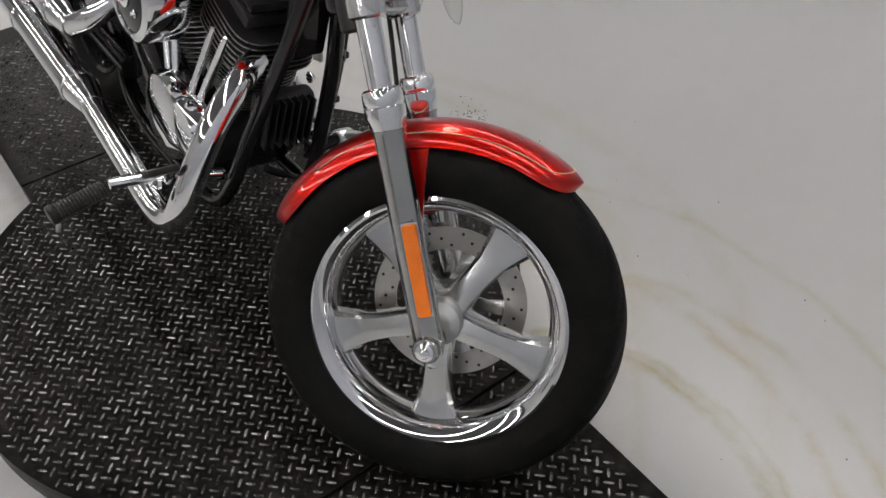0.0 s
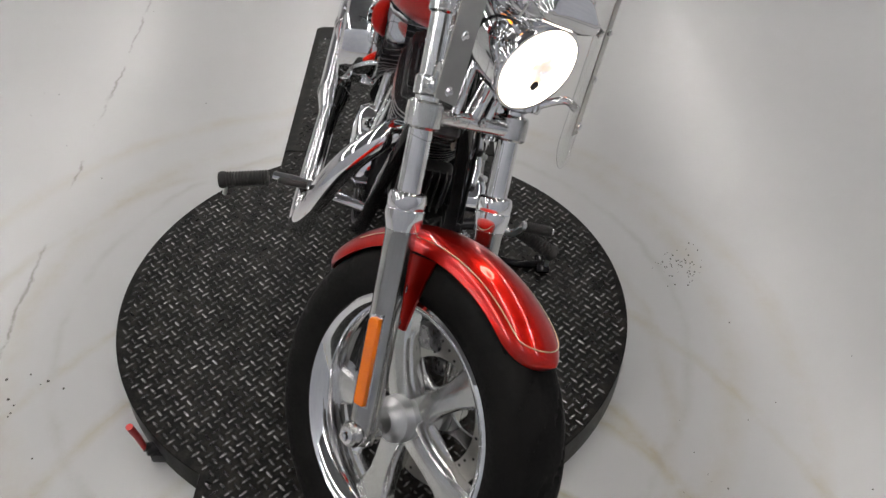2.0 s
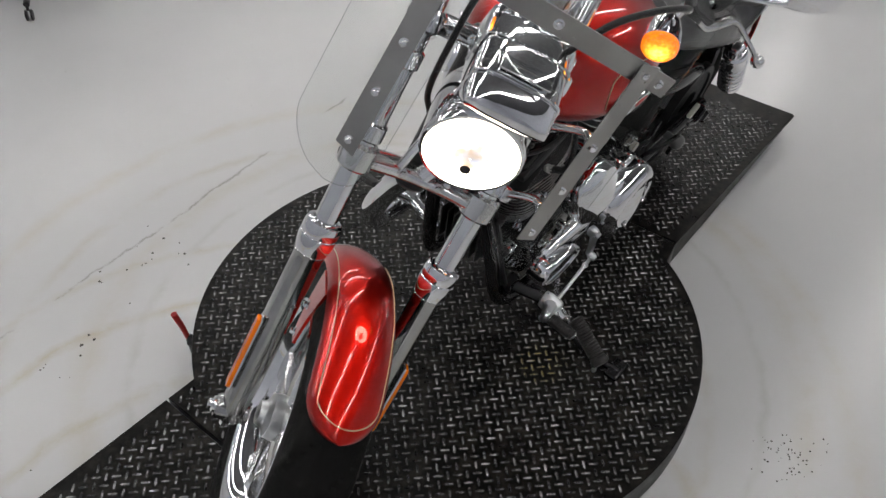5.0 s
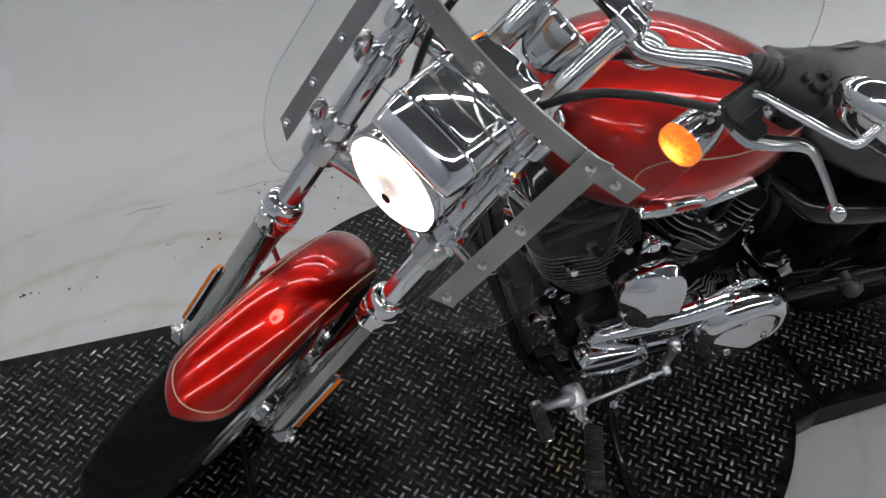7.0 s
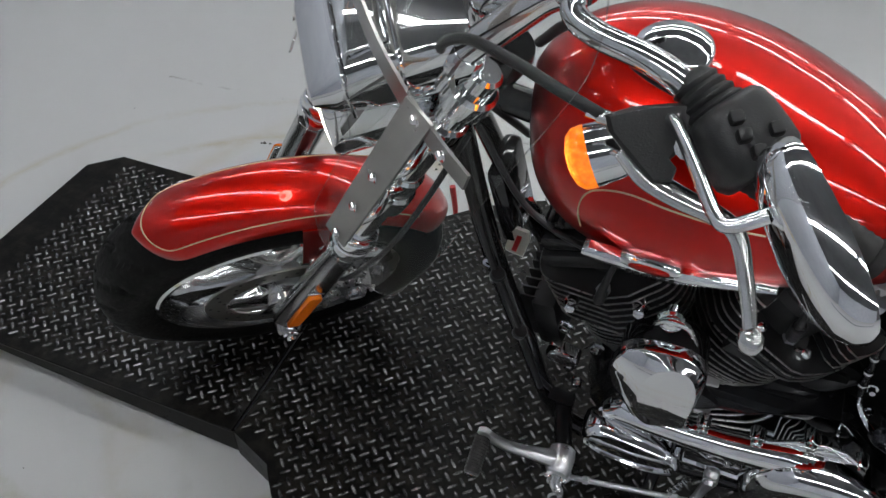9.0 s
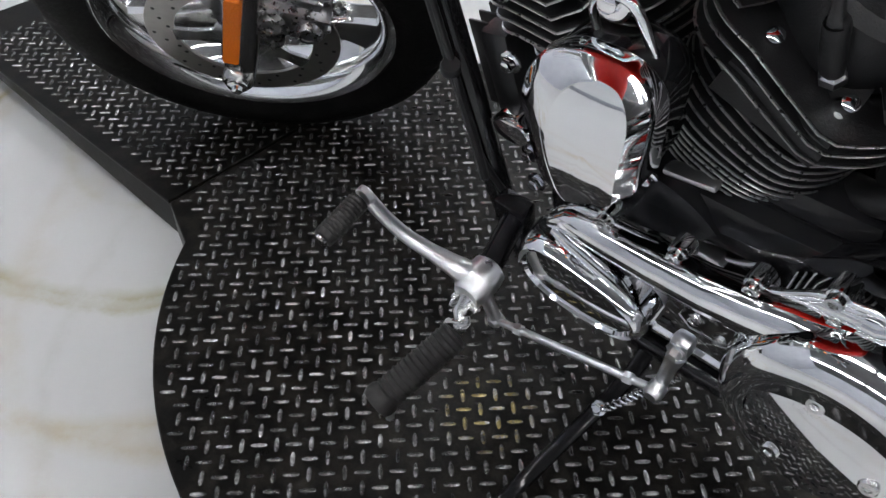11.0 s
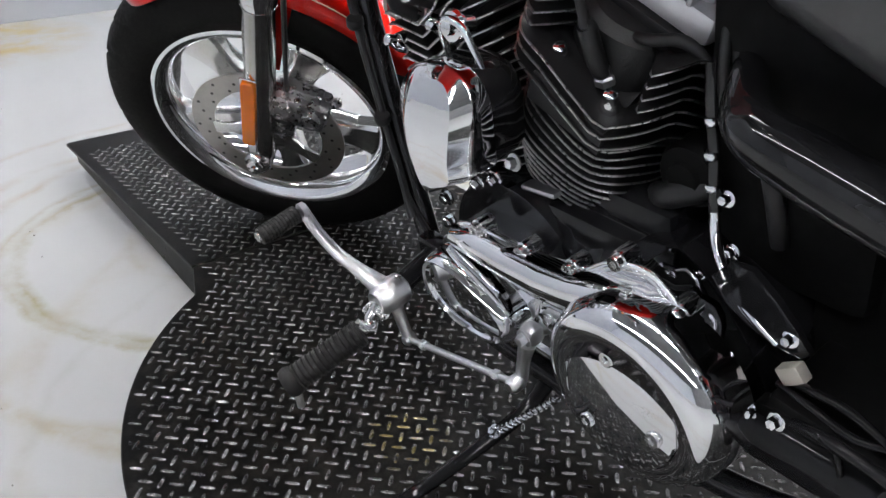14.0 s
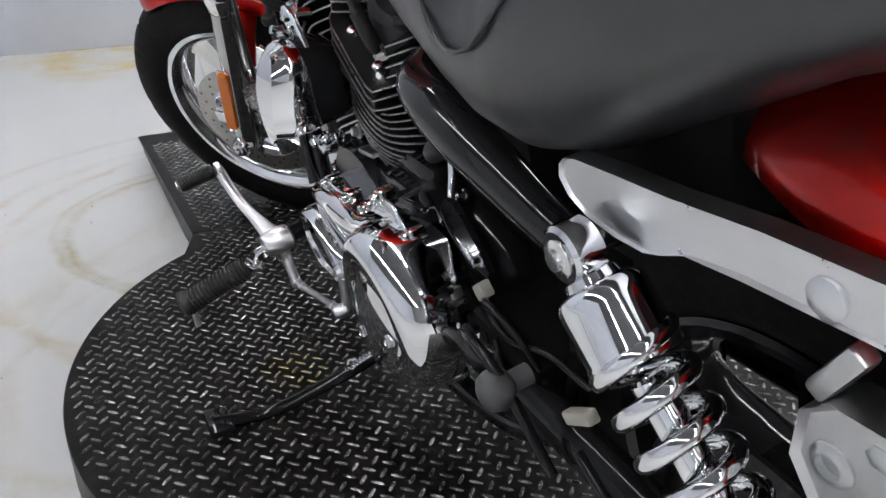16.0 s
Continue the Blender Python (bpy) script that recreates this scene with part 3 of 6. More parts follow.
def tyre_mesh(c, R, width, rim_r, seg=288):
    """Tyre with a rounded crown and slanting tread grooves."""
    bm = B()
    h = width / 2
    prof = [(rim_r, -h * .72), (rim_r + .012, -h * .86), (rim_r + .035, -h * .98), (R - .055, -h), (R - .03, -h * .93)]
    m = 16
    for k in range(m + 1):
        y = -0.86 + 1.72 * k / m
        prof.append((R - 0.030 * abs(y) ** 2.3, y * h))
    prof += [(R - .03, h * .93), (R - .055, h), (rim_r + .035, h * .98), (rim_r + .012, h * .86), (rim_r, h * .72), (rim_r - .006, 0)]
    c = Vector(c)
    rows = []
    for r, y in prof:
        row = []
        for k in range(seg):
            a = 2 * math.pi * k / seg
            rr = r
            if r > R - 0.032:
                f = (a * 22 / (2 * math.pi) + 2.4 * abs(y) / h * (0.5 if y > 0 else -0.5) + (0.5 if y > 0 else 0)) % 1
                if f < 0.13 and 0.12 < abs(y) / h < 0.88:
                    rr -= 0.006
                if abs(abs(y) / h - 0.1) < 0.03:
                    rr -= 0.002
            row.append(bm.verts.new(c + Vector((math.sin(a) * rr, y, math.cos(a) * rr))))
        rows.append(row)
    for a, b in zip(rows, rows[1:] + rows[:1]):
        for i in range(seg):
            j = (i + 1) % seg
            bm.faces.new((a[i], a[j], b[j], b[i]))
    return bm


def wheel(put, name, c, R, width, rim_r, spin, rim=CHROME, spokes=POLISHED):
    Y = (0, 1, 0)
    h = width / 2 * 0.78
    bm = B()
    ring_lathe(bm, c, Y, [(rim_r + .004, -h), (rim_r + .006, -h - .004), (rim_r, -h - .007), (rim_r - .012, -h - .002), (rim_r - .026, -h * .6), (rim_r - .03, -h * .3),
                          (rim_r - .034, 0), (rim_r - .03, h * .3), (rim_r - .026, h * .6), (rim_r - .012, h + .002), (rim_r, h + .007), (rim_r + .006, h + .004), (rim_r + .004, h),
                          (rim_r - .004, h * .7), (rim_r - .02, 0), (rim_r - .004, -h * .7)], 80)
    w = put(name, bm, rim, None, "polished cast five-spoke wheel" if rim is CHROME else "dark-painted five-spoke wheel")
    put("tyre", tyre_mesh(c, R, width, rim_r), RUBBER, w, "black rubber tyre with slanting grooves")
    bm = B()
    lathe(bm, (c[0], -.062, c[2]), Y, [(.014, -.012), (.024, -.01), (.027, 0), (.03, .004), (.045, .012), (.048, .03), (.042, .06), (.048, .094), (.045, .112), (.03, .12), (.026, .13)], 36)
    put("hub", bm, CAST, w)
    for k in range(5):
        a = spin + 2 * math.pi * k / 5
        d, t = Vector((math.sin(a), 0, math.cos(a))), Vector((math.cos(a), 0, -math.sin(a)))
        bm = B()
        rings = []
        for r, hw, th in ((.038, .03, .03), (.07, .027, .031), (.11, .026, .028), (.15, .029, .024), (.178, .037, .022), (rim_r - .025, .05, .024)):
            q = Vector(c) + d * r
            sec = [(-1, -.55), (-.8, -.9), (-.15, -1), (.15, -1), (.8, -.9), (1, -.55), (1, .55), (.8, .9), (.15, 1), (-.15, 1), (-.8, .9), (-1, .55)]
            rings.append([q + t * u * hw + Vector((0, v * th, 0)) for u, v in sec])
        loft(bm, rings)
        put("spoke", bm, spokes, w)
    return w


AXLE = Vector((0.007, 0, 0.305))
FORK_Y = 0.121
UP = Vector((-0.5, 0, 0.866)).normalized()
FWD = Vector((0.866, 0, 0.5)).normalized()


def F(s, y=0.0, f=0.0):
    """A point by the fork: s along it from the axle, y to the left, f ahead of it."""
    return AXLE + UP * s + Vector((0, y, 0)) + FWD * f


fw = wheel(fp, "front_wheel", tuple(AXLE), 0.352, 0.142, 0.243, 0.35)


def brake():
    bm = B()
    y = 0.073
    ring_lathe(bm, (AXLE.x, y, AXLE.z), (0, 1, 0), [(.112, -.0025), (.158, -.0025), (.1585, 0), (.158, .0025), (.112, .0025), (.1115, 0)], 96)
    d = fp("brake_disc", bm, DISC_STEEL, fw, "drilled steel brake disc")
    bm = B()
    for k in range(40):
        a = 2 * math.pi * k / 40
        r = (.121, .134, .147)[k % 3]
        p = Vector((AXLE.x + r * math.cos(a), y - .0031, AXLE.z + r * math.sin(a)))
        rod(bm, p, p + Vector((0, .0062, 0)), .0034, 8, .0003)
    tagged(fp("drilled_pattern", bm, BLACK_PLASTIC, fw), "", "", "", "stuff")
    bm = B()
    for k in range(5):
        a = 2 * math.pi * k / 5 + 0.3
        d2, t2 = Vector((math.cos(a), 0, math.sin(a))), Vector((-math.sin(a), 0, math.cos(a)))
        loft(bm, [[Vector((AXLE.x, y + .001, AXLE.z)) + d2 * r + t2 * (u * hw) + Vector((0, v * .003, 0)) for u, v in ((-1, -1), (1, -1), (1, 1), (-1, 1))] for r, hw in ((.045, .02), (.078, .012), (.115, .016))])
    lathe(bm, (AXLE.x, y - .003, AXLE.z), (0, 1, 0), [(.05, 0), (.052, .003), (.05, .006), (.036, .008), (.034, .022), (.028, .026)], 40)
    fp("disc_carrier", bm, POLISHED, fw)
    bm = B()
    c = F(.03, .098, 0) + Vector((-.115, 0, .06))
    rot = Matrix.Rotation(radians(-38), 3, "Y")
    box(bm, c, (.115, .062, .066), rot, .014)
    for s in (-.028, .028):
        p = c + rot @ Vector((s, .025, .002))
        lathe(bm, p, (0, 1, 0), [(.021, 0), (.021, .012), (.018, .016), (.014, .016), (.013, .013)], 24)
    for s in (-.05, .05):
        p = c + rot @ Vector((s, .03, .028))
        bolt(bm, p, (0, 1, 0), .006, .008)
    box(bm, c + rot @ Vector((0, .0, .038)), (.075, .03, .02), rot, .006)
    for q in (-.02, .02):
        box(bm, c + rot @ Vector((q, -.002, -.03)), (.022, .05, .02), rot, .006)
    lathe(bm, c + rot @ Vector((-.06, .0, .03)), rot @ Vector((-.3, .2, 1)), [(.008, 0), (.011, .004), (.011, .012), (.006, .016), (.005, .026)], 16)
    cal = fp("brake_caliper", bm, CALIPER, None, "grey cast brake caliper")
    bm = B()
    box(bm, F(.145, .115, -.045), (.07, .014, .032), Matrix.Rotation(radians(-30), 3, "Y"), .006)
    box(bm, F(.075, .112, -.035), (.06, .014, .035), Matrix.Rotation(radians(-30), 3, "Y"), .006)
    for s in (.085, .15):
        bolt(bm, F(s, .127, -.05), (0, 1, 0), .006, .007)
    fp("caliper_bracket", bm, CALIPER, cal)
    bm = B()
    sweep(bm, [c + Vector((0, .01, .045)), F(.24, .13, -.05), F(.42, .15, -.05), F(.6, .15, -.04), F(.75, .12, -.05)], .0048, 8)
    fp("brake_hose", bm, BLACK_PLASTIC, cal)


brake()


def fork():
    for s in (1, -1):
        y = s * FORK_Y
        bm = B()
        lathe(bm, F(-.035, y), UP, [(.012, 0), (.024, .003), (.027, .015), (.0275, .05), (.029, .10), (.0285, .2), (.0285, .408), (.031, .418)], 36)
        lathe(bm, F(-.012, y) - Vector((0, .034, 0)), (0, 1, 0), [(.022, 0), (.026, .006), (.026, .062), (.022, .068)], 28)
        leg = fp("fork_leg", bm, SLIDER, None, "polished aluminium fork slider")
        bm = B()
        lathe(bm, F(.375, y), UP, [(.0285, 0), (.0305, .010), (.0340, .024), (.0355, .034), (.0355, .046), (.0342, .0475), (.0342, .049), (.0352, .0505), (.0350, .066), (.0330, .074), (.0290, .077), (.022, .078), (.0215, .07)], 36)
        fp("chrome_collar", bm, CHROME, leg)
        bm = B()
        rod(bm, F(.42, y), F(.90, y), .0215, 28)
        fp("fork_tube", bm, CHROME, leg, "chrome fork tube")
        bm = B()
        bolt(bm, F(-.036, y + s * .004), -UP, .009, .016)
        lathe(bm, F(-.012, y + s * .034), (0, s, 0), [(.017, 0), (.017, .006), (.01, .008), (.009, .014), (.005, .016)], 16)
        fp("axle_nut", bm, CHROME, leg)
        bm = B()
        o = F(.115, y + s * .029, .012)
        slab(bm, [(-.0125, -.057), (-.009, -.062), (.009, -.062), (.0125, -.057), (.0125, .101), (.009, .106), (-.009, .106), (-.0125, .101)],
             o if s > 0 else o + Vector((0, 0, 0)), FWD if s < 0 else -FWD, UP, .008, .0015)
        fp("reflector", bm, REFLECTOR, leg, "amber side reflector")
        bm = B()
        slab(bm, [(-.0150, -.065), (.0150, -.065), (.0150, .110), (-.0150, .110)], F(.115, y + s * .0255, .012), FWD if s < 0 else -FWD, UP, .004, .001)
        fp("reflector_plate", bm, POLISHED, leg)
    for nm, s0, th in (("lower_clamp", .565, .05), ("upper_clamp", .83, .04)):
        bm = B()
        for y in (FORK_Y, -FORK_Y):
            lathe(bm, F(s0, y), UP, [(.027, 0), (.032, .005), (.033, th * .5), (.032, th - .005), (.027, th)], 32)
        pts = []
        for k in range(13):
            y = -FORK_Y + 2 * FORK_Y * k / 12
            pts.append(F(s0 + th * .5, y, .006 - .03 * (1 - (y / FORK_Y) ** 2)))
        sweep(bm, pts, .023, 16, 2, .75)
        for y in (-.035, .035):
            bolt(bm, F(s0 + th * .5, y, .001), FWD, .006, .006)
        fp(nm, bm, POLISHED if nm == "lower_clamp" else CHROME, None, "polished fork clamp")
    bm = B()
    rod(bm, F(.55, 0, -.06), F(.87, 0, -.06), .03, 24)
    fp("steering_stem", bm, BLACK_SATIN)


fork()


def fender(put, c, R, half, a0, a1, depth, taper0, taper1):
    """A shell over the wheel: a0..a1 are angles ahead of straight up, in degrees."""
    def shape(a, v, off=0.0):
        e0, e1 = min(1.0, max(0.0, (a - a0) / taper0)), min(1.0, max(0.0, (a1 - a) / taper1))
        k = math.sqrt(max(0.0, 1 - (1 - e0) ** 2)) * math.sqrt(max(0.0, 1 - (1 - e1) ** 2))
        k = max(k, .03)
        th = v * radians(88)
        r = R - depth * (1 - math.cos(th)) * (0.35 + .65 * k) - .006 * (1 - k) + off * math.cos(th)
        y = (half * k) * math.sin(th) + off * math.sin(th)
        ar = radians(a)
        return Vector((c[0] + math.sin(ar) * r, y, c[2] + math.cos(ar) * r))
    return shape


def build_fender(put, name, c, R, half, a0, a1, depth, t0, t1, label):
    sh = fender(put, c, R, half, a0, a1, depth, t0, t1)
    bm = B()
    n, m = 54, 18
    for off in (0.0, -0.0035):
        rows = [[bm.verts.new(sh(a0 + (a1 - a0) * (.5 - .5 * math.cos(math.pi * i / n)), -1 + 2 * j / m, off)) for j in range(m + 1)] for i in range(n + 1)]
        for a, b in zip(rows, rows[1:]):
            for j in range(m):
                bm.faces.new((a[j], a[j + 1], b[j + 1], b[j]))
        if off == 0:
            outer = rows
    edge_o = [r[0] for r in outer] + list(outer[-1][1:]) + [r[-1] for r in outer[::-1]][1:] + list(outer[0][::-1])[1:-1]
    edge_i = [r[0] for r in rows] + list(rows[-1][1:]) + [r[-1] for r in rows[::-1]][1:] + list(rows[0][::-1])[1:-1]
    for i in range(len(edge_o)):
        j = (i + 1) % len(edge_o)
        bm.faces.new((edge_o[i], edge_o[j], edge_i[j], edge_i[i]))
    return put(name, bm, RED, None, label), sh


ffend, fsh = build_fender(fp, "front_fender", tuple(AXLE), 0.383, 0.068, -82, 23.6, 0.046, 14, 13, "candy red front fender with gold pinstripe")
bm = B()
line = [fsh(a, .62, .0006) for a in range(-60, 13, 4)] + [fsh(13 + 6.5 * math.sin(radians(q)), .62 * math.cos(radians(q)), .0006) for q in range(10, 171, 10)] + [fsh(a, -.62, .0006) for a in range(9, -61, -4)]
sweep(bm, line, .0011, 6, 2)
fp("pinstripe", bm, PIN, ffend, "thin gold pinstripe")
for s in (1, -1):
    bm = B()
    loft(bm, [[F(.335, s * .066, -.04), F(.335, s * .066, .05), F(.335, s * .071, .05), F(.335, s * .071, -.04)],
              [F(.26, s * .071, -.03), F(.26, s * .071, .03), F(.26, s * .077, .03), F(.26, s * .077, -.03)],
              [F(.19, s * .071, -.022), F(.19, s * .071, .012), F(.19, s * .077, .012), F(.19, s * .077, -.022)]])
    fp("fender_bracket", bm, RED, ffend)
    for q in (.205, .27):
        fp("bolt", bolt(B(), F(q, s * .077, -.006), (0, s, 0), .007, .008), CHROME, ffend)


# headlamp
def lamp_lens(bulb):
    """Lit lens: white-hot over the reflector, dimmer and warm just round the bulb, with bluish facets."""
    m, nt, p, N, L = nodes_of("lit_headlamp")
    geo = N.new("ShaderNodeNewGeometry")
    d = N.new("ShaderNodeVectorMath")
    d.operation = "DISTANCE"
    d.inputs[1].default_value = bulb
    L.new(geo.outputs["Position"], d.inputs[0])
    facets = noise_tex(N, L, 75, 2, 0.5)
    wob = N.new("ShaderNodeMath")
    wob.operation = "MULTIPLY_ADD"
    wob.inputs[1].default_value = 0.016
    L.new(facets.outputs["Fac"], wob.inputs[0])
    L.new(d.outputs["Value"], wob.inputs[2])
    power = ramp(N, L, wob.outputs[0], [(0.016, (0.055,) * 3), (0.023, (0.075,) * 3), (0.031, (0.14,) * 3), (0.042, (1,) * 3)])
    k = N.new("ShaderNodeMath")
    k.operation = "MULTIPLY"
    k.inputs[1].default_value = 14.0
    L.new(power.outputs[0], k.inputs[0])
    tint = ramp(N, L, facets.outputs["Fac"], [(0.42, (1.0, 0.66, 0.40)), (0.52, (1.0, 0.86, 0.70)), (0.62, (0.74, 0.82, 1.0))])
    near = ramp(N, L, wob.outputs[0], [(0.031, (0, 0, 0)), (0.043, (1, 1, 1))])
    mix = N.new("ShaderNodeMix")
    mix.data_type = "RGBA"
    L.new(near.outputs[0], mix.inputs[0])
    L.new(tint.outputs[0], mix.inputs[6])
    mix.inputs[7].default_value = (1.0, 0.88, 0.70, 1)
    L.new(mix.outputs[2], p.inputs["Emission Color"])
    L.new(k.outputs[0], p.inputs["Emission Strength"])
    setp(p, Base_Color=(0.8, 0.8, 0.8, 1), Roughness=0.25)
    return m


LAMP = Vector((-0.203, -0.005, 0.939))
LDIR = Vector((1, 0, 0.02)).normalized()


def headlamp():
    bm = B()
    lathe(bm, LAMP, LDIR, [(.02, -.165), (.05, -.155), (.070, -.12), (.077, -.07), (.080, -.02), (.080, .0), (.075, .0), (.073, -.01), (.066, -.03), (.04, -.07)], 48)
    shell = hp("headlamp", bm, CHROME, None, "lit round chrome headlamp")
    bm = B()
    ring_lathe(bm, LAMP, LDIR, [(.073, -.012), (.080, -.012), (.082, -.004), (.079, .003), (.0745, .004), (.0722, .001)], 56)
    hp("trim_ring", bm, CHROME, shell)

    def dome(r, k=0.0):
        return .001 + .011 * math.sqrt(max(0.0, 1 - (r / .076) ** 2)) + k

    bm = B()
    lathe(bm, LAMP, LDIR, [(r, dome(r)) for r in (.0728, .070, .065, .057, .047, .034, .02, .008, .001)], 56, False)
    hp("lens", bm, lamp_lens((HEAD @ (LAMP + LDIR * .011 + Vector((0, .0, .006)))) * SIZE), shell, "bright lit headlamp lens")
    bm = B()
    lathe(bm, LAMP + LDIR * (dome(.026) + .001) + Vector((0, .004, -.024)), LDIR, [(.0088, -.001), (.0088, .001), (.006, .002), (.001, .0022)], 18)
    hp("marker_dot", bm, BLACK_PLASTIC, shell)
    # cowl: a bright box-like visor that runs back from the lamp's brow to the bars
    bm = B()
    rings = []
    for x, hw, z0, z1, pw in ((-.196, .055, 1.030, 1.036, 3), (-.20, .066, 1.018, 1.046, 3.2), (-.225, .071, .995, 1.062, 3.6), (-.27, .072, .985, 1.078, 4), (-.33, .072, .985, 1.088, 4), (-.375, .066, .985, 1.084, 4), (-.39, .05, .992, 1.066, 3)):
        mz, hz = (z0 + z1) / 2, (z1 - z0) / 2
        rings.append([Vector((x, py, mz + pz)) for py, pz in oval(hw, hz, 32, pw)])
    loft(bm, rings)
    cowl = hp("headlamp_cowl", bm, CHROME, None, "mirror-bright chrome headlamp cowl")
    bm = B()
    for x, z, hw in ((-.238, 1.068, .071), (-.30, 1.083, .072)):
        sweep(bm, [(x, -hw, z - .07), (x, -hw * .98, z - .02), (x, -hw * .8, z - .002), (x, 0, z + .0015), (x, hw * .8, z - .002), (x, hw * .98, z - .02), (x, hw, z - .07)], .0022, 8, 4)
    box(bm, (-.268, 0, 1.081), (.05, .085, .006), Matrix.Rotation(radians(13), 3, "Y"), .003)
    hp("raised_panel", bm, CHROME, cowl)
    bm = B()
    sweep(bm, [HEAD.inverted() @ FRONT @ F(.60, 0, 0), (-.28, 0, .88), LAMP + Vector((-.08, 0, -.085))], .016, 12)
    for y in (-.045, .045):
        sweep(bm, [HEAD.inverted() @ FRONT @ F(.60, y, 0), (-.30, y, .93), (-.31, y, .99)], .008, 10)
    hp("lamp_bracket", bm, CHROME, shell)
    return shell


headlamp()


# windshield
def ws(y, z, off=0.0):
    return Vector((-0.250 - 0.33 * (z - 1.172) - 1.6 * y * y + off, y, z))


def windshield():
    to_fork = FRONT.inverted() @ SHIELD

    def span(z):
        """Inner and outer half-width of the sheet at a height."""
        if z < 0.86:
            t = max(0.0, (z - .795) / .065)
            mid, half = .182, .070 * math.sqrt(max(0.0, 1 - (1 - t) ** 2))
            return mid - half, mid + half
        if z < 1.02:
            return .112, .252
        if z < 1.07:
            t = (z - 1.02) / .05
            return .112 * math.sqrt(max(0.0, 1 - t * t)), .252 - .004 * t
        if z < 1.3:
            return 0.0, .248 - .01 * (z - 1.07) / .23
        t = (z - 1.3) / .22
        return 0.0, .238 * math.sqrt(max(0.0, 1 - t * t * .93))
    zs = [.7955 + .065 * (1 - math.cos(math.pi / 2 * k / 8)) for k in range(9)] + [.9, .94, .98, 1.0201, 1.035, 1.05, 1.06, 1.0695, 1.0702, 1.12, 1.18, 1.24, 1.3] + [1.3 + .22 * math.sin(math.pi / 2 * k / 8) for k in range(1, 9)]
    bm = B()
    for s in (1, -1):
        for off in (0.0, -0.004):
            rows = []
            for z in zs:
                a, b = span(z)
                rows.append([bm.verts.new(ws(s * (a + (b - a) * k / 10), z, off)) for k in range(11)])
            for p, q in zip(rows, rows[1:]):
                for k in range(10):
                    bm.faces.new((p[k], p[k + 1], q[k + 1], q[k]))
            if off == 0:
                first = rows
        for k in (0, 10):
            for i in range(len(zs) - 1):
                if k == 0 and span(zs[i])[0] == 0:
                    continue
                bm.faces.new((first[i][k], first[i + 1][k], rows[i + 1][k], rows[i][k]))
    bmesh.ops.remove_doubles(bm, verts=bm.verts[:], dist=1e-5)
    sheet = wp("windshield", bm, ACRYLIC, None, "clear acrylic windshield with steel straps")
    sheet.visible_shadow = False
    # polished edge of the sheet
    for s in (1, -1):
        outer = [ws(s * span(z)[1], z, -.002) for z in zs]
        inner = [ws(s * span(z)[0], z, -.002) for z in zs if z < 1.0699]
        wp("sheet_edge", sweep(B(), inner[::-1] + outer[1:], .0006, 6, 2), EDGE, sheet, "polished acrylic edge")

    def strap(name, pts, width, across, bolts):
        b2 = B()
        rows = []
        for p in pts:
            o = across * (width / 2)
            rows.append([p - o, p + o, p + o + Vector((.003, 0, 0)), p - o + Vector((.003, 0, 0))])
        loft(b2, rows)
        st = wp(name, b2, STEEL, sheet, "brushed steel strap")
        for p in bolts:
            wp("bolt", bolt(B(), p + Vector((.003, 0, 0)), (1, 0, .2), .0052, .005), CHROME, sheet)
        return st
    strap("cross_strap", [ws(-.228 + .456 * k / 20, 1.182 - .7 * (-.228 + .456 * k / 20) ** 2, .001) for k in range(21)], .034, Vector((-.1, 0, 1)).normalized(), [ws(y, 1.182 - .7 * y * y, .001) for y in (-.2, -.165, 0, .165, .2)])
    for s in (1, -1):
        strap("side_strap", [ws(s * .165, .862 + .318 * k / 8, .005) for k in range(9)], .037, Vector((-.528 * s, 1, 0)).normalized(), [ws(s * .165, z, .005) for z in (.878, .96, 1.04)])
        for z, sf in ((.90, .64), (1.03, .78)):
            b3 = B()
            sweep(b3, [to_fork @ ws(s * .165, z, -.006), to_fork @ ws(s * .155, z, -.04), F(sf, s * (FORK_Y + .018), .028)], .008, 10)
            lathe(b3, F(sf - .018, s * FORK_Y), UP, [(.022, 0), (.027, .004), (.027, .032), (.022, .036)], 24)
            box(b3, F(sf, s * (FORK_Y + .02), .026), (.03, .02, .028), Matrix.Rotation(radians(-30), 3, "Y"), .005)
            bolt(b3, F(sf, s * (FORK_Y + .03), .03), (0, s, 0), .006, .008)
            fp("fork_mount", b3, CHROME, sheet, "chrome windshield fork clamp")


windshield()


# handlebar and controls
BAR = [(-.478, 0, 1.165), (-.475, .055, 1.164), (-.470, .085, 1.160), (-.486, .118, 1.170), (-.524, .165, 1.190), (-.553, .210, 1.195), (-.598, .30, 1.181), (-.635, .342, 1.176), (-.668, .375, 1.172)]


def mirrored(p):
    return (p[0], -p[1], p[2])


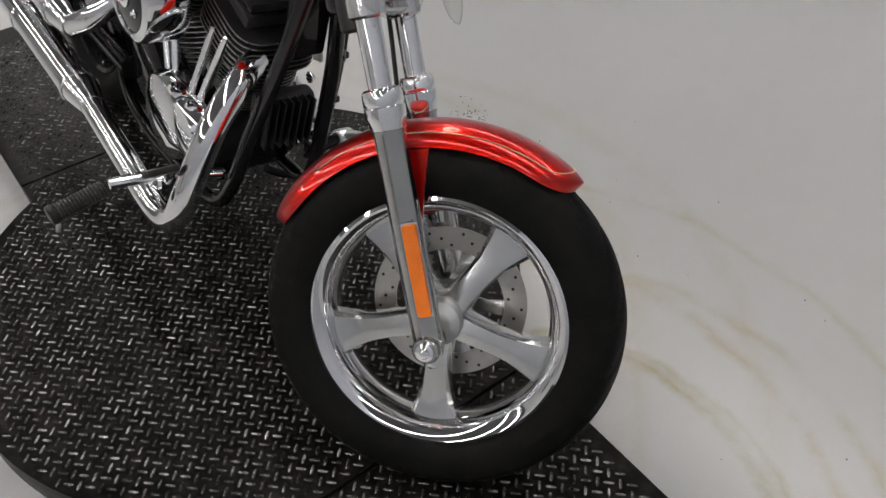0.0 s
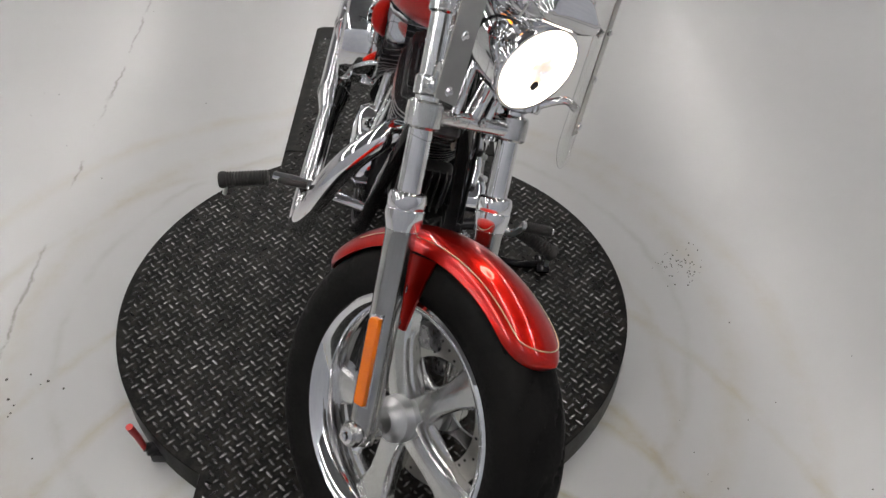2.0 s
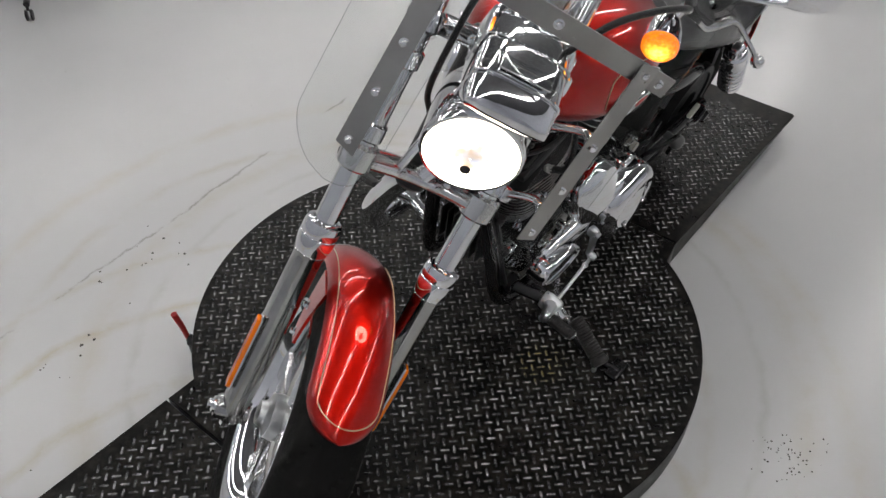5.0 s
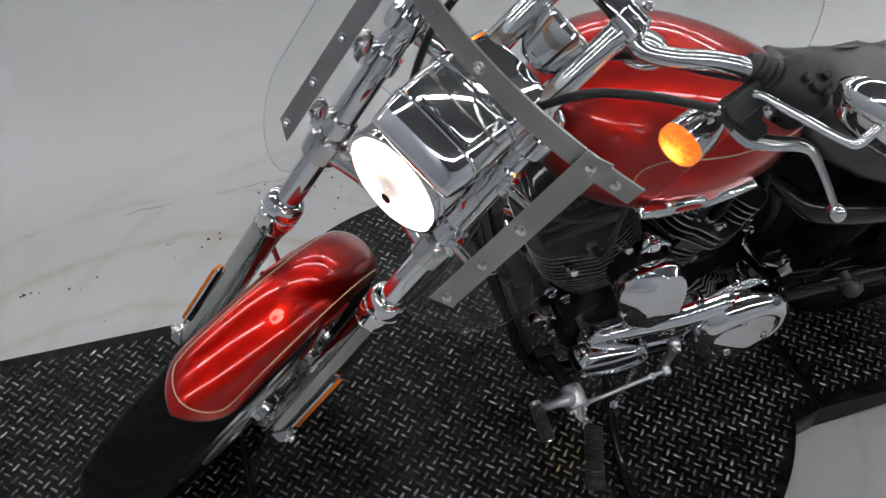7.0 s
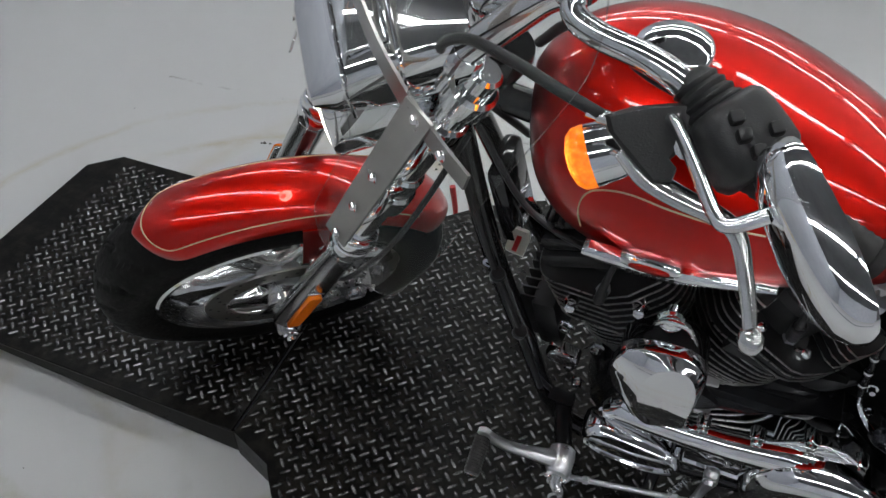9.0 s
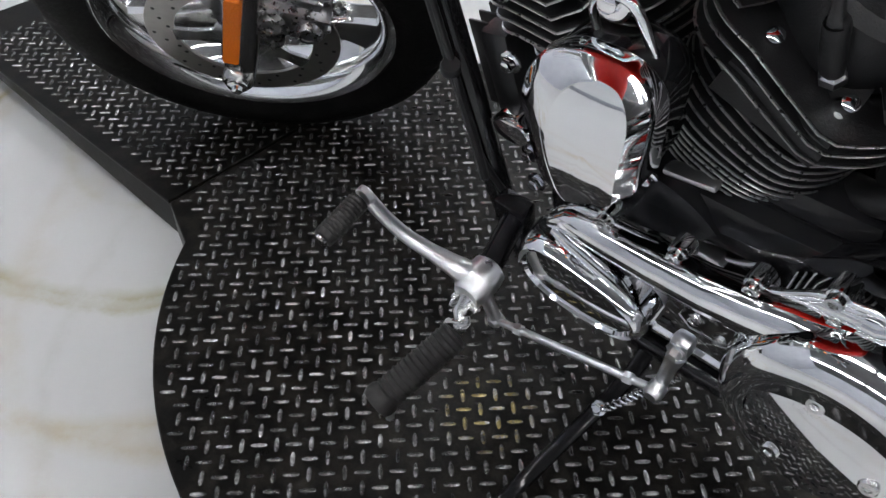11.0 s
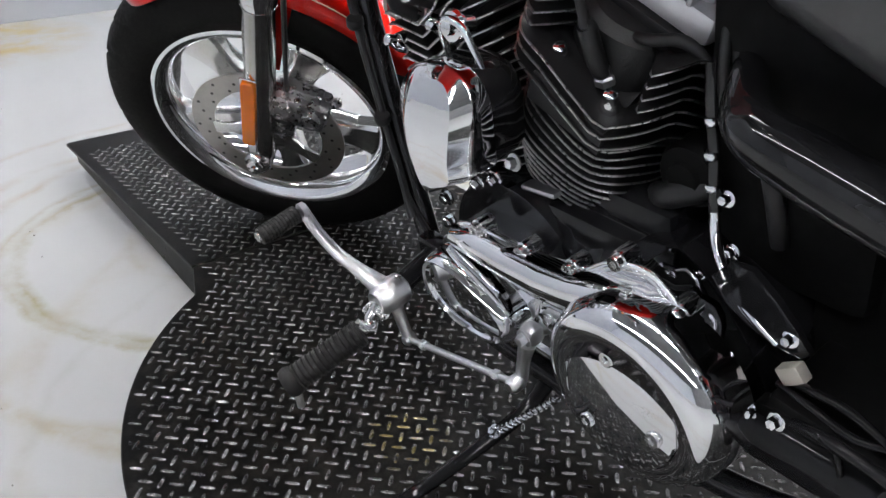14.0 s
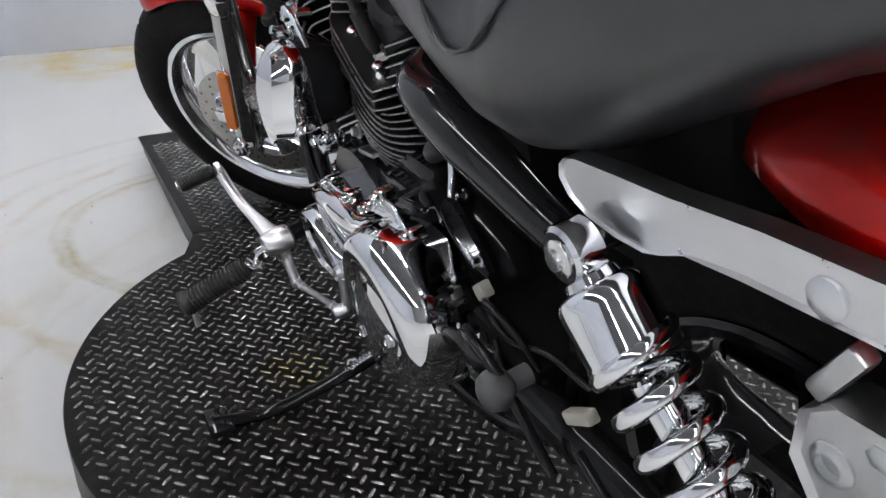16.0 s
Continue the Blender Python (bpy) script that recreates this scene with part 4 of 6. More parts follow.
def handlebar():
    # twin pullback posts from the fork crown to the bar clamp
    bm = B()
    for y in (-.052, .052):
        lathe(bm, (-.352, y, 1.048), (-.5, 0, .866), [(.018, 0), (.026, .004), (.027, .016), (.024, .024), (.021, .03)], 28)
        sweep(bm, [(-.362, y, 1.068), (-.40, y, 1.105), (-.445, y, 1.145), (-.468, y, 1.158)], [.020, .019, .018, .021], 20)
    rise = gp("riser", bm, CHROME, None, "chrome pullback handlebar riser")
    bm = B()
    for y in (-.052, .052):
        lathe(bm, (-.478, y - .019, 1.165), (0, 1, 0), [(.021, 0), (.0255, .004), (.0255, .034), (.021, .038)], 28)
    box(bm, (-.480, 0, 1.172), (.034, .125, .024), Matrix.Rotation(radians(20), 3, "Y"), .007)
    gp("bar_clamp", bm, CHROME, rise)
    for y in (-.052, .052):
        for q in (-.012, .012):
            gp("bolt", bolt(B(), (-.484 + q, y, 1.187 - q * .2), (-.25, 0, 1), .0055, .006), CHROME, rise)
        gp("fork_cap", lathe(B(), (-.348, y, 1.066), (.25, 0, 1), [(.017, 0), (.017, .006), (.012, .010), (.011, .006), (.003, .006)], 24), CHROME, rise, "chrome fork top cap")
    bm = B()
    gd = Vector((-.72, 0, .7)).normalized()
    lathe(bm, Vector((-.425, 0, 1.115)), gd, [(.024, -.05), (.036, -.035), (.040, .0), (.042, .012), (.038, .018), (.035, .016)], 36)
    g = gp("speedometer", bm, CHROME, None, "chrome speedometer with dark dial")
    bm = B()
    lathe(bm, Vector((-.425, 0, 1.115)) + gd * .0155, gd, [(.0355, 0), (.035, .001), (.01, .0012)], 32)
    gp("dial", bm, BLACK_GLOSS, g)
    bm = B()
    sweep(bm, [mirrored(p) for p in BAR[:0:-1]] + BAR, .0135, 20)
    bar = gp("handlebar", bm, CHROME, None, "chrome handlebar")
    for s in (1, -1):
        def P(x, y, z):
            return Vector((x, s * y, z))
        a, b = P(-.600, .302, 1.181), P(-.673, .38, 1.171)
        d = (b - a).normalized()
        bm = B()
        prof = [(.014, -.03), (.0175, -.028)]
        for k in range(16):
            h = -.02 + .112 * k / 15
            prof += [(.0175, h), (.0163, h + .004)]
        prof += [(.0185, .097), (.0190, .104), (.0175, .108), (.010, .109)]
        lathe(bm, a, d, prof, 24)
        gp("grip", bm, GRIP, bar, "black rubber grip")
        # switch housing: a rounded clamshell with buttons, and a pleated boot on its inner side
        e = (P(-.554, .198, 1.194) - a).normalized()
        hc = a.lerp(P(-.554, .198, 1.194), .46)
        up = Vector((0, 0, 1))
        sd = e.cross(up).normalized()
        up = sd.cross(e)
        if up.z < 0:
            up = -up
        bm = B()
        rings = []
        for h, k in ((-.036, .70), (-.034, .84), (-.026, .97), (-.01, 1.0), (.012, 1.0), (.026, .95), (.032, .82), (.034, .66)):
            rings.append([hc + e * h + sd * (px * k) + up * (pz * k + .004) for px, pz in oval(.039, .040, 36, 3.0)])
        loft(bm, rings)
        sw = gp("switch_housing", bm, BLACK_PLASTIC, bar, "black switch housing")
        for k, (h, w) in enumerate(((-.020, -.012), (-.002, -.014), (.014, -.010), (-.012, .012))):
            gp("switch_button", box(B(), hc + e * h + sd * w + up * .045, (.012, .012, .014), None, .003), BLACK_PLASTIC, sw)
        bolt_at = hc + sd * (.039 if (sd.x > 0) else -.039) - up * .012
        gp("screw", bolt(B(), bolt_at, sd if sd.x > 0 else -sd, .0045, .003), BLACK_GLOSS, sw)
        bm = B()
        prof = [(.018, 0)]
        for k in range(4):
            prof += [(.028 - .0022 * k, .003 + .009 * k), (.029 - .0022 * k, .006 + .009 * k), (.0245 - .002 * k, .0105 + .009 * k)]
        prof += [(.0165, .041), (.0145, .043)]
        lathe(bm, hc + e * .031, e, prof, 28)
        gp("pleated_boot", bm, BLACK_PLASTIC, sw, "pleated black rubber boot")
        # lever perch, lever, cable
        bm = B()
        ux = (P(-.508, .270, 1.162) - P(-.481, .216, 1.184)).normalized()
        uy = (P(-.556, .215, 1.192) - P(-.481, .216, 1.184)).normalized()
        nrm = ux.cross(uy).normalized()
        th = .024
        og = P(-.481, .216, 1.184) - nrm * th / 2
        slab(bm, [(-.012, -.006), (.004, -.012), (.030, -.010), (.062, -.006), (.066, .010), (.056, .020), (.046, .018), (.040, .030), (.044, .046), (.040, .062), (.026, .078), (.006, .080), (-.006, .060), (-.013, .022)], og, ux, uy, th, .004)
        gp("lever_perch", bm, BLACK_SATIN, bar, "black lever perch")
        gp("pivot_screw", bolt(B(), og + ux * .036 + uy * .040 + nrm * (th if nrm.z > 0 else 0), nrm if nrm.z > 0 else -nrm, .008, .005), CHROME, bar)
        bm = B()
        sweep(bm, [P(-.482, .236, 1.172), P(-.500, .262, 1.160), P(-.524, .288, 1.162), P(-.550, .312, 1.167), P(-.564, .332, 1.164), P(-.566, .362, 1.152), P(-.565, .395, 1.137), P(-.563, .419, 1.125)], [.010, .0125, .0115, .0100, .0092, .0080, .0074, .0068], 16, 5, .62)
        lathe(bm, P(-.563, .421, 1.124), P(.001, .031, -.014), [(.004, -.014), (.009, -.010), (.0122, -.002), (.0118, .006), (.008, .011), (.003, .013)], 20)
        gp("lever", bm, POLISHED, bar, "polished lever with ball end")
        bm = B()
        lathe(bm, P(-.481, .214, 1.184), P(.62, -.35, .12), [(.009, -.012), (.009, .004), (.007, .006), (.007, .018), (.0055, .020), (.0055, .030)], 16)
        gp("adjuster", bm, POLISHED, bar)
        bm = B()
        if s > 0:
            sweep(bm, [P(-.470, .208, 1.187), P(-.435, .180, 1.198), P(-.395, .135, 1.192), P(-.360, .085, 1.155), P(-.335, .05, 1.08), P(-.36, .03, .95), P(-.44, .04, .78)], .0060, 10)
        else:
            sweep(bm, [P(-.470, .208, 1.187), P(-.43, .165, 1.20), P(-.36, .125, 1.15), P(-.315, .12, 1.05), P(-.31, .10, .90), P(-.36, .06, .80)], .0060, 10)
        gp("cable", bm, BLACK_PLASTIC, bar, "black control cable")
        bm = B()
        sweep(bm, [P(-.56, .205, 1.172), P(-.525, .165, 1.165), P(-.50, .11, 1.14), P(-.475, .06, 1.10), P(-.45, .03, 1.02)], .0065, 10)
        gp("switch_wire", bm, BLACK_PLASTIC, bar, "black switch wiring")
        # turn signal
        bm = B()
        sc = P(-.468, .213, 1.110)
        sx = Vector((1, s * .0, -.27)).normalized()
        lathe(bm, sc, sx, [(.004, -.068), (.016, -.062), (.025, -.046), (.0315, -.02), (.033, .004), (.031, .006)], 32)
        sweep(bm, [P(-.505, .222, 1.176), P(-.515, .218, 1.155), sc + Vector((-.035, 0, .02))], [.010, .009, .009], 12)
        ts = gp("turn_signal", bm, CHROME, bar, "chrome turn signal with lit amber lens")
        bm = B()
        lathe(bm, sc, sx, [(.0325, .003), (.0330, .009), (.0320, .017), (.026, .024), (.014, .028), (.005, .0292), (.001, .0294)], 40)
        gp("amber_lens", bm, amber_lens((BARS @ (sc + sx * .012)) * SIZE), ts, "lit amber lens")
        # mirror
        bm = B()
        sweep(bm, [P(-.523, .220, 1.186), P(-.526, .228, 1.197), P(-.527, .245, 1.207), P(-.525, .295, 1.232), P(-.523, .335, 1.252), P(-.530, .347, 1.260), P(-.556, .347, 1.271)], [.0085, .007, .0065, .0062, .0062, .0062, .007], 14)
        gp("mirror_stem", bm, CHROME, bar)
        bm = B()
        mc, ux = P(-.580, .360, 1.264), P(0, .952, .306).normalized()
        uz = Vector((.12, -ux.z * s, abs(ux.y))).normalized()
        nx = ux.cross(uz).normalized()
        if nx.x < 0:
            nx = -nx
        rings = []
        for k, hh in ((1.0, -.016), (1.02, -.01), (.99, 0), (.9, .010), (.7, .018), (.4, .0225), (.05, .024)):
            rings.append([mc + ux * (px * k * (1 + .1 * px / .09)) + uz * (py * k * (1 + 1.2 * px)) + nx * hh for px, py in oval(.088, .043, 40, 2.3)])
        loft(bm, rings)
        mh = gp("mirror", bm, CHROME, bar, "chrome oval mirror housing")
        bm = B()
        loft(bm, [[mc + ux * (px * k) + uz * (py * k * (1 + 1.2 * px)) - nx * h for px, py in oval(.083, .039, 40, 2.3)] for k, h in ((1, .0162), (.99, .0166))])
        gp("mirror_glass", bm, CHROME, mh)


handlebar()


# tank
TANK = [(-.492, .02, .95, .045), (-.505, .075, .948, .07), (-.535, .125, .946, .095), (-.58, .163, .945, .108), (-.64, .185, .945, .112), (-.70, .19, .942, .11), (-.76, .184, .936, .105), (-.82, .168, .926, .096), (-.88, .145, .914, .085), (-.93, .12, .902, .072), (-.97, .095, .893, .058), (-.99, .06, .888, .035)]


def tank_ring(x, w, zc, h, n=40):
    out = []
    for k in range(n):
        a = 2 * math.pi * k / n
        c, s = math.cos(a), math.sin(a)
        y = math.copysign(abs(c) ** .82, c) * w
        if s >= 0:
            z = zc - .02 + abs(s) ** .95 * h
        else:
            z = zc - .03 - abs(s) ** .6 * (h * .92)
        # widest low down, narrower over the top
        if s > 0:
            y *= 1 - .16 * s
        out.append(Vector((x, y, z)))
    return out


def tank_at(x, a, off=0.0):
    xs = [r[0] for r in TANK][::-1]
    w, zc, h = (float(np.interp(x, xs, [r[i] for r in TANK][::-1])) for i in (1, 2, 3))
    c, s = math.cos(a), math.sin(a)
    y = math.copysign(abs(c) ** .82, c) * w
    z = zc - .02 + (abs(s) ** .95 * h if s >= 0 else -.01 - abs(s) ** .6 * (h * .92))
    if s > 0:
        y *= 1 - .16 * s
    return Vector((x, y + math.copysign(off, y), z + off * s))


def tank():
    bm = B()
    dense = []
    for i in range(len(TANK) - 1):
        a, b = TANK[i], TANK[i + 1]
        for k in range(3):
            t = k / 3
            dense.append(tuple(a[j] + (b[j] - a[j]) * t for j in range(4)))
    dense.append(TANK[-1])
    sm = [dense[0]] + [tuple(sum(dense[i + d][j] for d in (-1, 0, 1)) / 3 for j in range(4)) for i in range(1, len(dense) - 1)] + [dense[-1]]
    loft(bm, [tank_ring(*r) for r in sm])
    t_ob = t = bp("fuel_tank", bm, RED, None, "candy red teardrop fuel tank with gold pinstripe")
    bm = B()
    cap = Vector((-.652, 0, 1.027))
    lathe(bm, cap, (.03, 0, 1), [(.046, 0), (.047, .006), (.044, .012), (.04, .014), (.03, .020), (.012, .024), (.001, .025)], 40)
    bp("fuel_cap", bm, CHROME, t, "round chrome fuel cap")
    for s in (1, -1):
        bm = B()

        def q(x, z):
            """A point of the tank's flank at a height."""
            rows = TANK[::-1]
            zc, h = (float(np.interp(x, [r[0] for r in rows], [r[i] for r in rows])) for i in (2, 3))
            up, down = (z - zc + .02) / h, (zc - .03 - z) / (.92 * h)
            a = math.asin(min(1.0, up ** (1 / .95))) if up > 0 else -math.asin(min(1.0, max(0.0, down) ** (1 / .6)))
            p = tank_at(x, a, .0012)
            return Vector((p.x, s * p.y, p.z))
        line = [q(x, z) for x, z in ((-.965, .893), (-.92, .908), (-.85, .930), (-.80, .942), (-.753, .952), (-.70, .961), (-.655, .965), (-.628, .961), (-.607, .950), (-.598, .934), (-.597, .912), (-.602, .890))]
        sweep(bm, line, .0011, 6, 5)
        bp("pinstripe", bm, PIN, t, "thin gold pinstripe")
        # winged badge: a long bar that thins to both ends, with a domed centre
        bm = B()
        rows = []
        f0, f1 = Vector((-.612, s * .196, .878)), Vector((-.836, s * .172, .868))
        for w, up, dn in ((0, .003, .004), (.03, .009, .008), (.15, .010, .010), (.3, .011, .011), (.42, .011, .011), (.55, .0095, .011), (.75, .0075, .009), (.92, .005, .006), (1, .002, .003)):
            p = f0.lerp(f1, w) + Vector((0, s * .011 * math.sin(math.pi * w), 0))
            rows.append([p + Vector((0, -s * .012, up)), p + Vector((0, 0, up)), p + Vector((0, s * .004, up * .6)), p + Vector((0, s * .0055, 0)), p + Vector((0, s * .003, -dn * .7)), p + Vector((0, 0, -dn)), p + Vector((0, -s * .02, -dn))])
        loft(bm, rows)
        b = bp("badge", bm, CHROME, t_ob, "chrome winged tank badge")
        p = f0.lerp(f1, .36) + Vector((0, s * .010, .009))
        bm = B()
        loft(bm, [[p + Vector((u * k, s * h, v * k)) for u, v in oval(.037, .0125, 28)] for k, h in ((1, -.012), (1, .001), (.9, .004), (.75, .005))])
        bp("badge_rim", bm, CHROME, b)
        bm = B()
        loft(bm, [[p + Vector((u * k, s * h, v * k + .0005)) for u, v in oval(.024, .0065, 24)] for k, h in ((1, .004), (1, .0062), (.7, .007))])
        bp("badge_centre", bm, RED, b, "red enamel centre")
        bm = B()
        for k in range(6):
            q2 = f0.lerp(f1, .26 + .045 * k) + Vector((0, s * (.011 * math.sin(math.pi * (.26 + .045 * k)) + .0058), -.004))
            box(bm, q2, (.006, .0012, .007), None, .0003)
        bp("lettering_bar", bm, BLACK_GLOSS, b, "dark unreadable lettering")


tank()


# engine
CRANK = Vector((-.765, 0, .33))


def engine():
    bm = B()
    lathe(bm, CRANK + Vector((0, -.13, 0)), (0, 1, 0), [(.10, 0), (.125, .01), (.135, .03), (.135, .20), (.12, .235)], 40)
    lathe(bm, Vector((-1.03, -.12, .345)), (0, 1, 0), [(.08, 0), (.105, .01), (.11, .165), (.1, .18)], 36)
    box(bm, (-.86, 0, .35), (.28, .20, .20), None, .03)
    box(bm, (-.885, 0, .455), (.22, .15, .06), None, .02)
    case = bp("crankcase", bm, BLACK_GLOSS, None, "black V-twin engine case")
    for nm, ang in (("front_cylinder", 22.5), ("rear_cylinder", -22.5)):
        d = Vector((math.sin(radians(ang)), 0, math.cos(radians(ang))))
        fx = Vector((d.z, 0, -d.x))
        bm = B()
        lathe(bm, CRANK + d * .10, d, [(.06, 0), (.062, .01), (.062, .20), (.07, .21), (.07, .27), (.06, .28)], 32)
        cyl = bp(nm, bm, BLACK_SATIN, None, "black finned air-cooled cylinder with bright fin edges")
        n_low, n_head = 13, 7
        for k in range(n_low + n_head):
            head = k >= n_low
            s = .115 + .0115 * k if not head else .115 + .0115 * n_low + .0155 * (k - n_low) + .004
            grow = min(1.0, .80 + .03 * k)
            rx, ry = (.100 * grow, .098 * grow) if not head else (.110, .108)

            rear_head = ang < 0

            def pt(px, py, h):
                dip = 0.0
                if head and py > 0 and not rear_head:
                    g = max(0.0, 1 - abs(px + .01) / .075)
                    dip = -.03 * g * g * (3 - 2 * g) * (py / ry)
                if rear_head and py > 0:
                    w = min(1.0, max(0.0, (k - 6) / 8)) * min(1.0, py / (.6 * ry))
                    g = min(1.0, max(0.0, (px + .055) / .11))
                    dip = w * (.028 * g * g * (3 - 2 * g) if px > -.055 else .85 * (-.055 - px))
                    if k >= n_low + 3:
                        e = min(1.0, max(0.0, (abs(px + .005) - .042) / .035))
                        py *= .30 + .66 * e * e * (3 - 2 * e)
                return CRANK + d * (s + h + dip) + fx * px + Vector((0, py, 0))
            ol = oval(rx, ry, 44, 2.6 if not head else 4.0)
            bm = B()
            loft(bm, [[pt(px * f, py * f, h) for px, py in ol] for f, h in ((.55, 0), (.97, .0), (.985, .0035), (.55, .0045))])
            bp("fin", bm, BLACK_SATIN, cyl)
            bm = B()
            e = .0018
            ring_rows = [[pt(px * f, py * f, h) for px, py in ol] for f, h in ((.975, -.0002), (1.0, .0003), (1.0, .0003 + e), (.985, .0004 + e))]
            loft(bm, ring_rows, True, False)
            bp("fin_edge", bm, FIN_EDGE, cyl, "machined bright fin edge")
        top = .115 + .0115 * n_low + .0155 * n_head + .004
        rot = Matrix.Rotation(radians(ang), 3, "Y")

        def at(u, y, h):
            return CRANK + d * h + fx * u + Vector((0, y, 0))
        if ang > 0:
            c = CRANK + d * (top + .022)
            rock = bp("rocker_box", box(B(), c, (.16, .185, .03), rot, .008), BLACK_SATIN, None, "black rocker box with bolted cover")
            bm = B()
            box(bm, c + d * .03, (.15, .175, .034), rot, .012)
            box(bm, c + d * .058, (.125, .15, .026), rot, .012)
            bp("rocker_cover", bm, BLACK_GLOSS, rock)
            ribs, bolts, plug = c + d * .066 + Vector((0, .062, 0)), ((-.055, .108, top - .055), (.052, .108, top - .055)), (0, .093, top - .038)
        else:
            # sloping smooth deck between the fin stacks
            bm = B()
            loft(bm, [[at(u, y, h) for u, y, h in row] for row in (
                ((.050, .103, .285), (-.058, .103, .277), (-.058, .103, .262), (.050, .103, .262)),
                ((.050, .101, .299), (-.056, .101, .290), (-.056, .07, .262), (.050, .07, .262)),
                ((.048, .070, .312), (-.054, .070, .308), (-.054, .04, .27), (.048, .04, .27)),
                ((.045, .040, .322), (-.050, .040, .322), (-.05, .02, .29), (.045, .02, .29)),
                ((.045, .022, .376), (-.050, .022, .376), (-.05, -.02, .376), (.045, -.02, .376)))])
            bp("head_deck", bm, BLACK_SATIN, cyl)
            c = at(-.01, -.025, .378)
            rock = bp("rocker_box", box(B(), c, (.165, .125, .026), rot, .008), BLACK_SATIN, None, "silver rocker box with ridged edge")
            bm = B()
            box(bm, c + d * .030, (.16, .115, .036), rot, .010)
            box(bm, c + d * .056, (.13, .09, .022), rot, .010)
            bp("rocker_cover", bm, SILVER, rock, "satin silver rocker cover")
            ribs, bolts, plug = c + d * .054 + Vector((0, .047, 0)), ((.036, .078, .312), (-.042, .080, .307)), (-.020, .068, .318)
        for k in range(7):
            bp("rocker_rib", box(B(), ribs + fx * (-.048 + .016 * k), (.007, .03, .016), rot, .003), SILVER if ang < 0 else BLACK_SATIN, rock)
        for u, y, h in bolts:
            bm = B()
            lathe(bm, at(u, y, h), (0, .8, .45) if ang > 0 else (d.x, .35, d.z), [(.013, -.012), (.013, .002), (.009, .012), (.0075, .014), (.0075, .024), (.004, .026)], 14)
            bp("head_bolt", bm, CHROME, cyl, "chrome head bolt")
        p = at(*plug)
        bm = B()
        if ang > 0:
            sweep(bm, [p + Vector((0, .012, .008)), p + Vector((0, .042, .038)), p + Vector((-.01, .032, .108)), p + Vector((-.04, -.018, .178))], [.009, .008, .0042, .0036], 10)
        else:
            sweep(bm, [p + Vector((0, .004, .012)), p + Vector((.001, .010, .024)), p + Vector((.003, .020, .066)), p + Vector((.004, .022, .074)), p + Vector((.008, .026, .12)), p + Vector((.02, .01, .20))], [.009, .0105, .0105, .006, .004, .004], 14)
        bp("spark_plug_lead", bm, BLACK_PLASTIC, cyl, "black rubber spark plug lead")
        bm = B()
        lathe(bm, p, (0, .75, .6) if ang > 0 else (0, .25, 1), [(.012, 0), (.012, .008), (.0095, .01), (.009, .02)], 6)
        bp("spark_plug", bm, CAST, cyl)
    bm = B()
    sweep(bm, [(-.905, .045, .665), (-.95, .055, .668), (-.99, .05, .672), (-1.02, .045, .65)], [.004, .0065, .0065, .005], 12)
    sweep(bm, [(-1.02, .0, .76), (-1.025, .03, .70), (-1.03, .045, .65), (-1.035, .045, .60)], .006, 12)
    bp("hose", bm, BLACK_PLASTIC, case, "black hoses behind the rear cylinder")
    # chrome pushrod tubes on the right
    for x0, x1 in ((-.70, -.60), (-.74, -.66), (-.80, -.87), (-.84, -.93)):
        bp("pushrod_tube", rod(B(), (x0, -.13, .40), (x1, -.10, .62), .011, 14), CHROME, case, "chrome pushrod tube")
    return case


case = engine()


